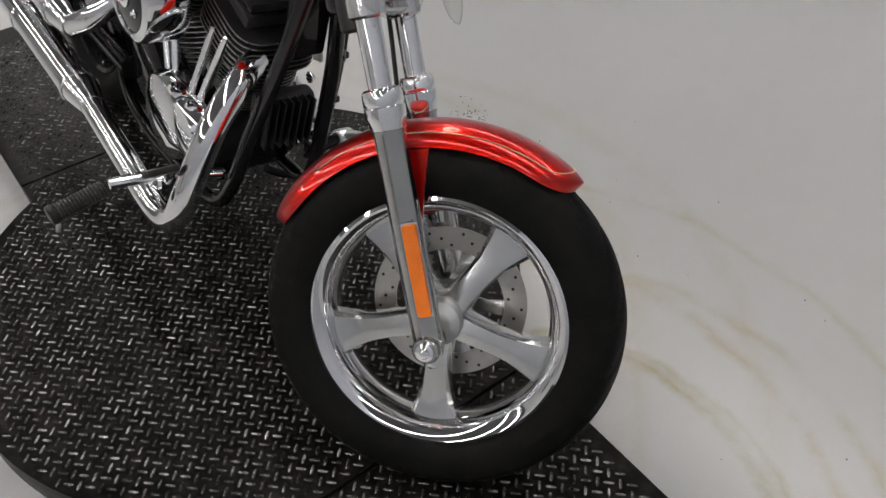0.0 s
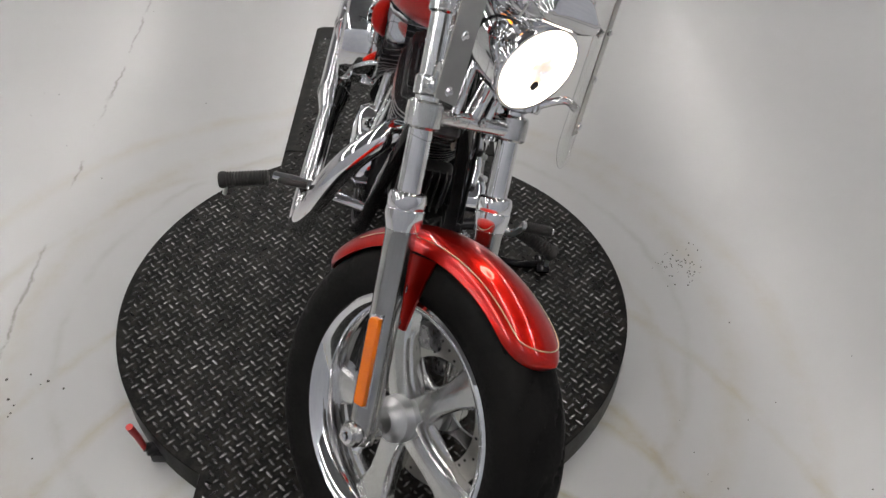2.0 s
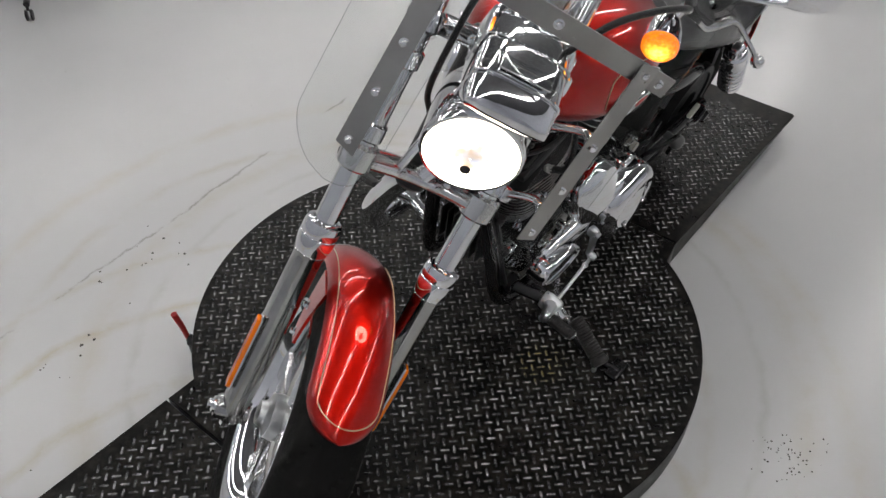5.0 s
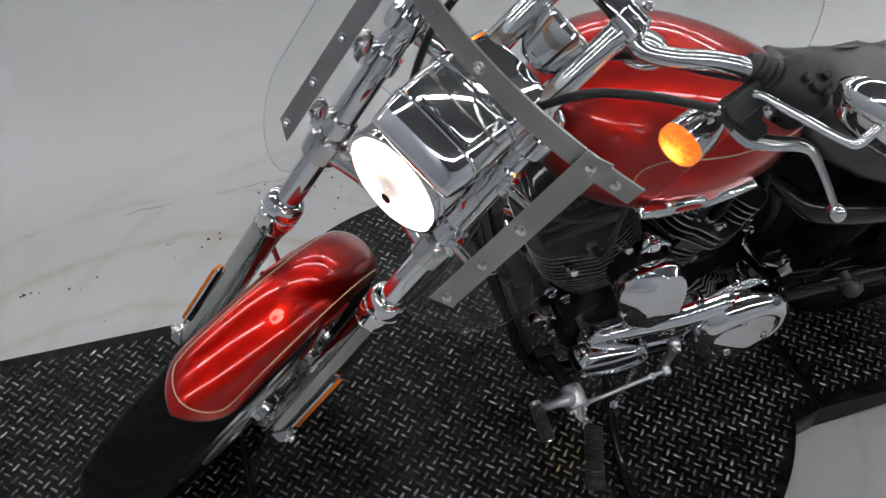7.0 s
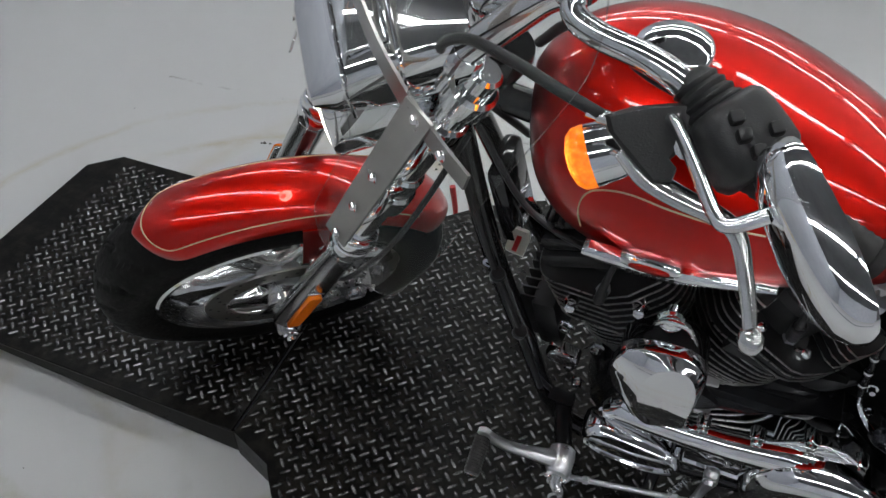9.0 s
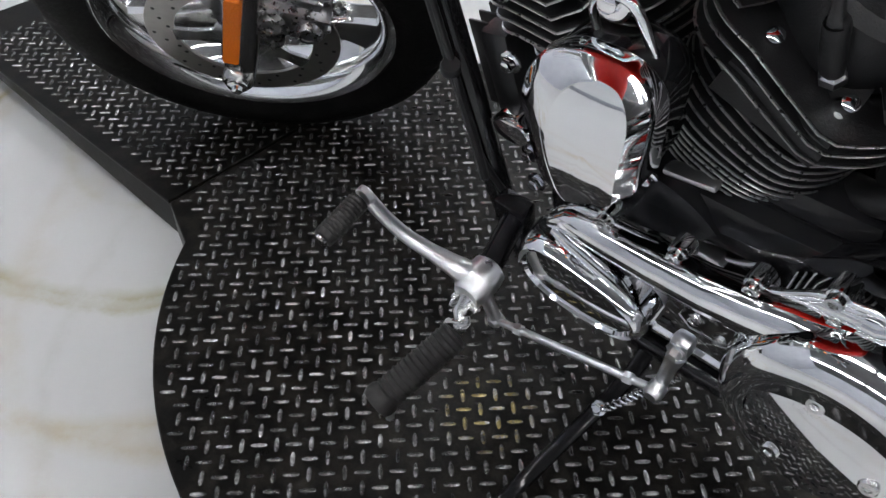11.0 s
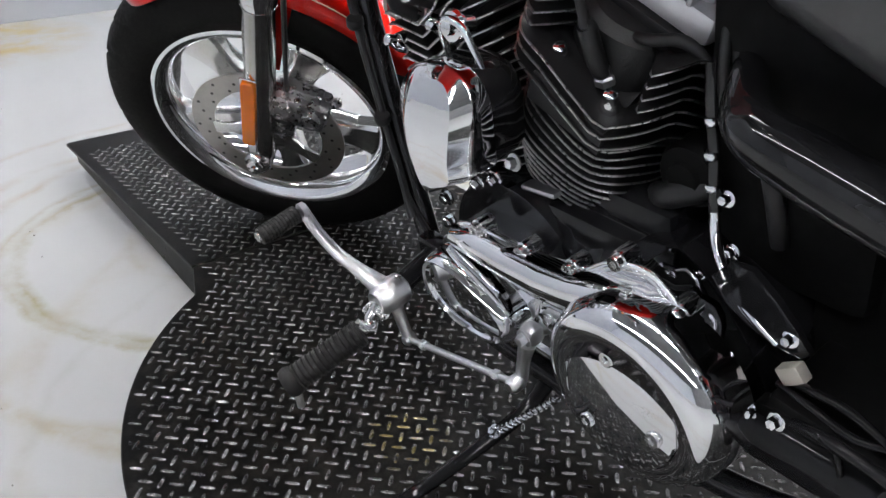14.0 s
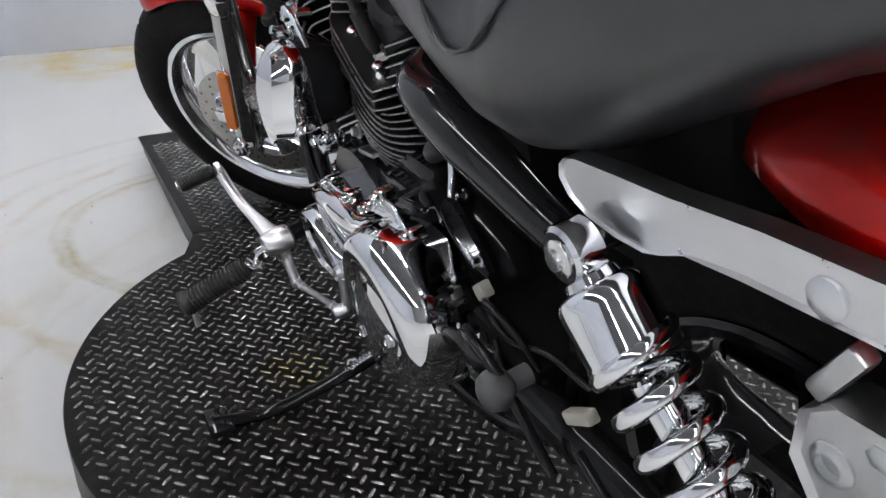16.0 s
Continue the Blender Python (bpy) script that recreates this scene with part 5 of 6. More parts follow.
def primary():
    top = [(-.672, .325), (-.676, .352), (-.69, .378), (-.715, .398), (-.75, .405), (-.80, .408), (-.85, .409), (-.90, .415), (-.94, .435), (-.975, .462), (-1.025, .474), (-1.055, .456), (-1.085, .424), (-1.112, .386), (-1.134, .345)]
    low = [(-1.140, .318), (-1.130, .285), (-1.108, .256), (-1.075, .235), (-1.03, .228), (-.985, .235), (-.93, .243), (-.87, .245), (-.80, .245), (-.74, .247), (-.70, .263), (-.68, .29)]
    O = [Vector((p[0], p[1])) for p in top + low]
    cen = Vector((-.91, .335))

    def ring(inset, y):
        out = []
        n = len(O)
        for i, p in enumerate(O):
            t = (O[(i + 1) % n] - O[i - 1]).normalized()
            nrm = Vector((-t.y, t.x))
            if nrm.dot(cen - p) < 0:
                nrm = -nrm
            q = p + nrm * inset
            out.append(Vector((q.x, y, q.y)))
        return out
    bm = B()
    loft(bm, [ring(.004, .095), ring(0, .10), ring(0, .146), ring(.003, .1495), ring(.007, .15), ring(.010, .1485), ring(.0125, .145), ring(.014, .144)])
    pc = bp("primary_cover", bm, CHROME, None, "mirror-bright chrome primary cover")
    bm = B()
    loft(bm, [ring(.02, .03), ring(.006, .036), ring(.003, .05), ring(.003, .0945)])
    inner = bp("inner_case", bm, BLACK_GLOSS, pc, "gloss black inner primary case")
    for k in range(6):
        bp("case_rib", box(B(), (-.735 - .018 * k, .068, .4075), (.005, .045, .006), None, .002), BLACK_GLOSS, inner)
    # clutch dome
    dc = Vector((-1.033, 0, .337))
    bm = B()
    lathe(bm, dc + Vector((0, .15, 0)), (0, 1, 0), [(.118, -.01), (.118, 0), (.1175, .020), (.115, .036), (.109, .050), (.100, .059), (.089, .0625), (.080, .0615), (.0765, .059), (.076, .055)], 72)
    bp("clutch_dome", bm, CHROME, pc)
    bm = B()
    tilt = Vector((0, 1, .22)).normalized()
    lathe(bm, dc + Vector((0, .2035, 0)), tilt, [(.0755, -.004), (.0755, .003), (.0735, .0055)] + [(r, .0055 + .009 * (1 - (r / .0735) ** 2)) for r in (.064, .052, .04, .025, .01, .001)], 72)
    derby = bp("derby_cover", bm, CHROME, pc, "mirror-bright round clutch cover")
    for k in range(3):
        a = radians(70 + 120 * k)
        p = dc + Vector((math.cos(a) * .053, .2125 - .22 * math.sin(a) * .053, math.sin(a) * .053))
        bp("screw", lathe(B(), p, tilt, [(.0095, -.002), (.0095, .0035), (.008, .005), (.0045, .005), (.004, .003)], 20), POLISHED, derby)
    # front bulge: an oval pad with a raised rim
    bm = B()
    fc = Vector((-.740, 0, .300))
    e1, e2 = Vector((-.985, 0, -.12)).normalized(), Vector((-.12, 0, .985)).normalized()

    def egg(k, y):
        return [fc + e1 * (px * k) + e2 * (py * k * (1 - 1.8 * px)) + Vector((0, y, 0)) for px, py in oval(.086, .048, 48, 2.3)]
    loft(bm, [egg(1.06, .14), egg(1.05, .172), egg(1.0, .186), egg(.94, .191), egg(.88, .190), egg(.84, .186), egg(.6, .187), egg(.05, .188)])
    bp("oval_bulge", bm, CHROME, pc)
    # long rib from the front bulge up over the clutch dome
    bm = B()
    crest = [(-.682, .358, .008, .004), (-.71, .378, .018, .012), (-.76, .385, .022, .018), (-.82, .388, .024, .021), (-.88, .392, .026, .023), (-.93, .402, .028, .025), (-.97, .415, .030, .028), (-1.01, .419, .035, .033), (-1.05, .411, .037, .034), (-1.087, .387, .035, .032), (-1.113, .352, .030, .027), (-1.126, .315, .023, .018), (-1.128, .285, .013, .004)]
    rings = []
    for i, (x, z, w, h) in enumerate(crest):
        q0, q1 = crest[max(i - 1, 0)], crest[min(i + 1, len(crest) - 1)]
        d = Vector((q1[0] - q0[0], 0, q1[1] - q0[1])).normalized()
        n2 = Vector((-d.z, 0, d.x))
        rings.append([Vector((x, .142, z)) + n2 * (w * math.cos(math.pi * k / 12)) + Vector((0, (h + .016) * math.sin(math.pi * k / 12) ** .7, 0)) for k in range(13)])
    loft(bm, rings)
    bp("upper_rib", bm, CHROME, pc)
    for px, pz in ((-.752, .408), (-.837, .412), (-.918, .427), (-.988, .471), (-1.066, .444), (-1.110, .386), (-1.10, .245), (-.95, .241), (-.80, .244), (-.69, .268)):
        bp("bolt_boss", lathe(B(), (px, .128, pz), (0, 1, 0), [(.012, 0), (.012, .018), (.011, .022)], 20), CHROME, pc)
        bp("socket_bolt", lathe(B(), (px, .149, pz), (0, 1, 0), [(.0088, 0), (.009, .008), (.0078, .0105), (.0048, .0105), (.0042, .006)], 18), POLISHED, pc, "bright socket-head bolt")
    lip = ring(.001, .147)[2:15]
    bp("flange_lip", sweep(B(), lip, .0042, 10, 4), CHROME, pc)
    # inspection plate and shifter shaft block
    bm = B()
    slab(bm, [(-.052, -.012), (-.04, -.024), (.03, -.024), (.045, -.010), (.04, .01), (.02, .02), (-.035, .02), (-.05, .008)], (-.895, .144, .325), (1, 0, 0), (0, 0, 1), -.006, .0012)
    bp("inspection_plate", bm, CHROME, pc)
    for px, pz in ((-.925, .338), (-.868, .318), (-.90, .303)):
        bp("screw", bolt(B(), (px, .149, pz), (0, 1, 0), .006, .006), POLISHED, pc)
    return pc


primary()


def horn():
    edge = [(-.680, .575), (-.683, .600), (-.694, .622), (-.712, .638), (-.736, .647), (-.762, .649), (-.786, .645), (-.804, .632), (-.814, .612), (-.815, .585), (-.812, .550), (-.808, .518), (-.765, .502), (-.722, .486), (-.704, .508), (-.688, .545)]
    rim = [(p.x, p.y) for p in spline([Vector((x, z, 0)) for x, z in edge + edge[:1]], 4)][:-1]

    def ring(k, y):
        lean = .20 if y > .17 else 0.0
        return [Vector((-.752 + (x + .752) * k, y + lean * (.57 - z) * k, .570 + (z - .570) * k)) for x, z in rim]

    def panel(k):
        out = []
        for x, z in rim:
            u, v = (x + .680) / -.135, (z - .486) / .163
            px, pz = -.728 - .077 * u, .497 + .143 * v
            px, pz = -.768 + (px + .768) * k, .570 + (pz - .570) * k
            out.append(Vector((px, .196 + .012 * (1 - ((pz - .57) / .08) ** 2) + .20 * (.57 - pz), pz)))
        return out
    bm = B()
    loft(bm, [ring(.94, .146), ring(.985, .146), ring(1.0, .149), ring(1.0, .176), ring(.988, .1805), ring(.97, .183), panel(1.02), panel(.985), panel(.7), panel(.4), panel(.05)])
    bm.transform(Matrix.Translation((-.739, 0, .50)) @ Matrix.Diagonal((1.0, 1, .93, 1)) @ Matrix.Translation((.745, 0, -.50)))
    h = bp("horn_cover", bm, CHROME, None, "chrome cowbell horn cover")
    # rear half of the chrome horn, coloured black for the dark parts it mirrors
    bm = B()
    loft(bm, [ring(.70, .085), ring(.84, .092), ring(.93, .110), ring(.95, .147)])
    bm.transform(Matrix.Translation((-.739, 0, .50)) @ Matrix.Diagonal((1.0, 1, .93, 1)) @ Matrix.Translation((.745, 0, -.50)))
    bp("horn_side", bm, BLACK_GLOSS, h, "horn side, blackened for its dark reflection")
    bm = B()
    sweep(bm, [(-.722, .128, .628), (-.720, .132, .655), (-.735, .135, .676), (-.760, .134, .672), (-.774, .132, .645), (-.789, .130, .600), (-.790, .130, .566)], [.004, .0045, .005, .005, .0045, .004, .0035], 12, 5)
    bp("horn_bracket", bm, CHROME, h)
    bm = B()
    lathe(bm, (-.738, .122, .664), (0, 1, .25), [(.010, -.02), (.010, 0), (.019, .002), (.020, .006), (.017, .010), (.010, .011), (.009, .019), (.005, .021)], 28)
    bp("horn_nut", bm, CHROME, h)
    for q in ((-.770, .150, .488), (-.792, .140, .496)):
        bp("bolt", bolt(B(), q, (0, 1, -.3), .007, .01), CHROME, h)
    bm = B()
    bolt(bm, (-.756, .08, .472), (0, 1, .2), .008, .01)
    box(bm, (-.812, .088, .458), (.06, .02, .008), Matrix.Rotation(radians(8), 3, "Y"), .003)
    bp("case_bracket", bm, CAST, case)


horn()


def frame_parts():
    bm = B()
    for s in (1, -1):
        sweep(bm, [(-.385, s * .02, .88), (-.415, s * .042, .75), (-.455, s * .066, .60), (-.518, s * .092, .42), (-.568, s * .108, .27), (-.63, s * .12, .195), (-.80, s * .125, .18), (-1.1, s * .115, .18), (-1.26, s * .09, .23), (-1.31, s * .075, .36)], .0175, 16)
        sweep(bm, [(-1.035, s * .01, .664), (-1.06, s * .05, .656), (-1.10, s * .104, .643), (-1.165, s * .118, .632), (-1.235, s * .123, .617), (-1.30, s * .124, .600), (-1.36, s * .121, .577), (-1.39, s * .110, .555), (-1.41, s * .085, .53)], [.010, .017, .026, .030, .029, .025, .021, .018, .015], 24)
        sweep(bm, [(-1.12, s * .06, .74), (-1.3, s * .075, .73), (-1.5, s * .085, .73)], .016, 14)
    sweep(bm, [(-.42, 0, .90), (-.60, 0, .87), (-.90, 0, .84), (-1.1, 0, .76)], .022, 16)
    lathe(bm, F(.57, 0, -.061), UP, [(.03, 0), (.036, .01), (.034, .13), (.036, .25), (.03, .26)], 28)
    box(bm, (-.46, 0, .70), (.03, .09, .16), Matrix.Rotation(radians(10), 3, "Y"), .01)
    fr = bp("frame", bm, FRAME_GLOSS, None, "black painted steel frame")
    bm = B()
    box(bm, (-.548, 0, .44), (.045, .14, .13), Matrix.Rotation(radians(10), 3, "Y"), .012)
    for k in range(7):
        box(bm, (-.518, -.055 + .0183 * k, .44), (.03, .004, .12), Matrix.Rotation(radians(10), 3, "Y"), .0015)
    bp("regulator", bm, BLACK_SATIN, fr, "black finned regulator")
    bm = B()
    loft(bm, [[Vector((-.587 + u * k, .080 + h, .405 + v * k)) for u, v in oval(.03, .019, 24)] for k, h in ((1, 0), (1, .02), (.85, .026), (.3, .028))])
    bp("mount_cap", bm, CHROME, fr, "chrome oval mount cover")
    for q in ((-.60, .085, .36), (-.585, .09, .50), (-.64, .075, .43), (-.62, .10, .335)):
        bp("bolt", bolt(B(), q, (0, 1, 0), .009, .01), CHROME, fr)
    bm = B()
    sweep(bm, [(-.40, .05, .86), (-.43, .075, .72), (-.48, .10, .56), (-.535, .118, .40), (-.56, .13, .33)], .0062, 8)
    sweep(bm, [(-.395, .06, .84), (-.445, .085, .66), (-.505, .108, .50), (-.545, .12, .36), (-.60, .11, .26)], .0048, 8)
    sweep(bm, [(-.42, .03, .86), (-.50, .06, .75), (-.60, .09, .73), (-.68, .1, .76)], .005, 8)
    for z in (.60, .47):
        lathe(bm, (-.468 + (.6 - z) * -.34, .098 + (.6 - z) * .13, z), (-.3, .1, 1), [(.011, 0), (.0125, .003), (.0125, .011), (.011, .014)], 14)
    bp("wiring_loom", bm, BLACK_PLASTIC, fr, "black cables along the down tube")
    # decal on the left down tube
    cu = bpy.data.curves.new("decal", "FONT")
    cu.body, cu.size, cu.extrude, cu.align_x, cu.align_y = "6", .05, .0004, "CENTER", "CENTER"
    tmp = bpy.data.objects.new("decal", cu)
    scene.collection.objects.link(tmp)
    me = bpy.data.meshes.new_from_object(tmp.evaluated_get(bpy.context.evaluated_depsgraph_get()))
    bpy.data.objects.remove(tmp)
    b2 = B()
    b2.from_mesh(me)
    zx = Vector((.22, -.12, -.96)).normalized()
    xx = Vector((-.96, 0, -.22)).normalized()
    yy = -zx
    m = Matrix((xx, yy, xx.cross(yy))).transposed().to_4x4()
    m.translation = Vector((-.452, .0865, .615))
    b2.transform(m)
    bp("number_decal", b2, STICKER, fr, "pale blue number decal")
    return fr


frame_parts()


def controls():
    # left: shift lever, peg, linkage
    bm = B()
    rod(bm, (-.60, .11, .285), (-.63, .215, .288), .016, 16)
    box(bm, (-.60, .125, .285), (.05, .03, .05), None, .008)
    mount = bp("control_mount", bm, BLACK_GLOSS, None, "black forward control mount")
    bm = B()
    lathe(bm, (-.630, .208, .286), (-.05, 1, -.02), [(.016, 0), (.022, .004), (.024, .02), (.022, .045), (.017, .052)], 28)
    sweep(bm, [(-.630, .235, .29), (-.605, .243, .305), (-.575, .25, .318), (-.545, .258, .335), (-.523, .266, .365), (-.507, .272, .398)], [.02, .0145, .0105, .0095, .009, .0095], 16, 6, .75)
    sweep(bm, [(-.630, .228, .28), (-.634, .229, .25), (-.645, .229, .206)], [.014, .009, .008], 12)
    lathe(bm, (-.507, .266, .398), (0, 1, 0), [(.009, 0), (.012, .002), (.012, .01), (.009, .012)], 18)
    lev = bp("shift_lever", bm, STRUT, mount, "satin aluminium shift lever")
    bm = B()
    prof = [(.008, 0), (.0125, .002)]
    for k in range(11):
        h = .004 + .056 * k / 11
        prof += [(.0128, h), (.0138, h + .0016), (.0128, h + .0034)]
    prof += [(.0125, .064), (.009, .066)]
    lathe(bm, (-.507, .28, .398), (-.03, 1, -.06), prof, 22)
    bp("shift_peg", bm, GRIP, lev, "ribbed black rubber shift peg")
    bm = B()
    lathe(bm, (-.509, .3455, .3945), (-.03, 1, -.06), [(.0085, 0), (.0085, .003), (.004, .004)], 16)
    bp("peg_cap", bm, POLISHED, lev)
    bm = B()
    lathe(bm, (-.645, .220, .204), (0, 1, 0), [(.008, 0), (.0095, .004), (.0095, .014), (.006, .018)], 16)
    rod(bm, (-.645, .229, .204), (-.864, .216, .257), .0048, 12)
    for t in (.14, .84):
        p = Vector((-.645, .229, .204)).lerp(Vector((-.864, .216, .257)), t)
        q = Vector((-.645, .229, .204)).lerp(Vector((-.864, .216, .257)), t + .05)
        rod(bm, p, q, .0078, 6)
    lathe(bm, (-.868, .205, .257), (0, 1, 0), [(.008, 0), (.011, .003), (.011, .016), (.007, .022)], 18)
    sweep(bm, [(-.868, .205, .257), (-.872, .20, .29), (-.876, .195, .315)], [.008, .0085, .011], 14)
    box(bm, (-.876, .186, .326), (.024, .024, .026), None, .007)
    bolt(bm, (-.876, .197, .327), (0, 1, 0), .008, .009)
    bp("shift_linkage", bm, STRUT, mount, "satin metal shift linkage rod")
    for s in (1, -1):
        def P(x, y, z):
            return (x, s * y, z)
        bm = B()
        for u in (-.011, .011):
            slab(bm, oval(.016, .012, 16), P(-.634 + u, .262, .272), (0, 1, 0), (0, .2, 1), .004, .001)
        sweep(bm, [P(-.633, .25, .28), P(-.632, .27, .268), P(-.645, .285, .262), P(-.638, .30, .274)], [.012, .011, .009, .011], 12)
        rod(bm, P(-.652, .262, .272), P(-.612, .262, .272), .005, 12)
        bm.transform(Matrix.Translation((-.012, 0, .018) if s < 0 else (0, 0, 0)))
        bp("peg_clevis", bm, POLISHED, mount)
        oy, oz = (.365, .284) if s < 0 else (.300, .272)
        if s < 0:
            bp("peg_arm", sweep(B(), [(-.635, -.25, .29), (-.645, -.30, .293), (-.65, -.355, .292)], [.017, .014, .012], 16), CHROME, mount, "chrome peg arm")
        bm = B()
        prof = [(.01, 0), (.0185, .002)]
        for k in range(14):
            h = .005 + .105 * k / 14
            prof += [(.0185, h), (.0205, h + .0022), (.0185, h + .005)]
        prof += [(.0215, .112), (.0225, .12), (.02, .127), (.01, .129)]
        lathe(bm, P(-.651 if s > 0 else -.65, oy, oz), (.28, s * 1, -.33) if s > 0 else (.08, s * 1, -.26), prof, 28)
        bp("foot_peg", bm, GRIP, mount, "ribbed black rubber foot peg")
        bm = B()
        ex, ez = (.027, -.034) if s > 0 else (.008, -.026)
        rod(bm, P(-.648 + ex, oy + .102, oz + ez), P(-.650 + ex, oy + .108, oz + ez - .05), .0055, 12)
        bp("peg_feeler", bm, CAST, mount)
    # right: brake pedal and its mount
    bm = B()
    rod(bm, (-.60, -.11, .285), (-.63, -.235, .288), .016, 16)
    lathe(bm, (-.630, -.262, .286), (0, 1, 0), [(.017, 0), (.022, .006), (.022, .05), (.016, .056)], 24)
    sweep(bm, [(-.630, -.235, .29), (-.585, -.25, .315), (-.545, -.262, .335), (-.515, -.272, .38)], [.018, .011, .0095, .01], 14, 6, .75)
    pedal = bp("brake_pedal", bm, CHROME, mount, "chrome brake pedal")
    bm = B()
    box(bm, (-.508, -.295, .392), (.045, .07, .016), Matrix.Rotation(radians(-35), 3, "Y"), .006)
    bp("pedal_pad", bm, GRIP, pedal)
    # side stand
    wend = BIKE.inverted() @ Vector((-.728, .375, PLATE + .014))
    bm = B()
    sweep(bm, [(-.80, .11, .125), (-.795, .16, .098), (-.775, .26, .070), (-.76, .36, .058), wend], [.013, .012, .0112, .011, .012], 14)
    box(bm, wend + Vector((0, -.01, -.002)), (.07, .04, .014), Matrix.Rotation(radians(12.5), 3, "X"), .005)
    st = bp("side_stand", bm, BLACK_GLOSS, None, "black side stand, lowered onto the deck")
    bm = B()
    a, b = Vector((-.86, .14, .165)), Vector((-.785, .215, .088))
    n = 60
    sweep(bm, [a.lerp(b, k / n) + Vector((math.cos(k * 1.6), math.sin(k * 1.6), math.sin(k * 1.6) * .3)) * .006 for k in range(n + 1)], .0017, 6, 2)
    bolt(bm, (-.79, .205, .095), (0, .6, .7), .007, .01)
    bp("stand_spring", bm, CHROME, st)


controls()


# exhaust and air cleaner on the right
def exhaust():
    pipes = (("front_exhaust", [(-.56, -.06, .58), (-.515, -.12, .555), (-.495, -.19, .47), (-.498, -.245, .335), (-.532, -.262, .248), (-.61, -.268, .222), (-.80, -.262, .24), (-1.05, -.252, .262)], (-1.05, -.252, .262), (-1.86, -.25, .31)),
             ("rear_exhaust", [(-1.00, -.06, .57), (-1.06, -.14, .54), (-1.10, -.21, .47), (-1.18, -.235, .42)], (-1.18, -.235, .42), (-1.95, -.24, .47)))
    for nm, pts, a, b in pipes:
        bm = B()
        sweep(bm, pts, .030, 24, 8)
        p = bp(nm, bm, CHROME, None, "chrome exhaust pipe and slash-cut muffler")
        bm = B()
        a, b = Vector(a), Vector(b)
        L = (b - a).length
        lathe(bm, a, b - a, [(.031, -.01), (.033, 0), (.045, .06), (.047, .10), (.047, L - .04), (.044, L), (.036, L), (.034, L - .03)], 36)
        bp("muffler", bm, CHROME, p)
        for t in (.1, .6):
            bp("clamp", lathe(B(), a.lerp(b, t), b - a, [(.048, 0), (.05, .002), (.05, .012), (.048, .014)], 28), POLISHED, p)
    bm = B()
    ac_at = Vector((-.775, -.15, .665))
    lathe(bm, ac_at, (0, -1, 0), [(.06, -.05), (.085, -.01), (.108, .0), (.112, .012), (.112, .075), (.106, .09), (.092, .096), (.088, .094), (.086, .088)], 56)
    ac = bp("air_cleaner", bm, CHROME, None, "round chrome and black air cleaner")
    bm = B()
    lathe(bm, ac_at + Vector((0, -.088, 0)), (0, -1, 0), [(.087, 0), (.087, .003), (.07, .008), (.045, .011), (.001, .012)], 48)
    bp("cover_disc", bm, BLACK_GLOSS, ac, "gloss black cover disc")
    bm = B()
    lathe(bm, ac_at + Vector((0, -.099, 0)), (0, -1, 0), [(.034, 0), (.034, .003), (.030, .0045), (.001, .005)], 32)
    emblem = bp("emblem", bm, CHROME, ac)
    bp("emblem_centre", lathe(B(), ac_at + Vector((0, -.1035, 0)), (0, -1, 0), [(.022, 0), (.022, .0012), (.001, .0018)], 28), RED, emblem, "red enamel centre")
    for k in range(3):
        an = radians(90 + 120 * k)
        bp("bolt", bolt(B(), ac_at + Vector((math.cos(an) * .06, -.097, math.sin(an) * .06)), (0, -1, 0), .006, .006), CHROME, ac)
    bm = B()
    lathe(bm, (-.80, -.12, .34), (0, -1, 0), [(.11, 0), (.11, .03), (.10, .05), (.07, .06), (.03, .062)], 40)
    lathe(bm, (-.70, -.12, .36), (0, -1, 0), [(.075, 0), (.075, .03), (.06, .05), (.02, .055)], 36)
    bp("cam_cover", bm, CHROME, case, "chrome gearcase cover")


exhaust()


# rear
RAX = Vector((-1.58, 0, .312))
# black rim and spokes stand in for bright metal in shadow
rw = wheel(bp, "rear_wheel", tuple(RAX), .332, .155, .218, .1, BLACK_GLOSS, BLACK_GLOSS)


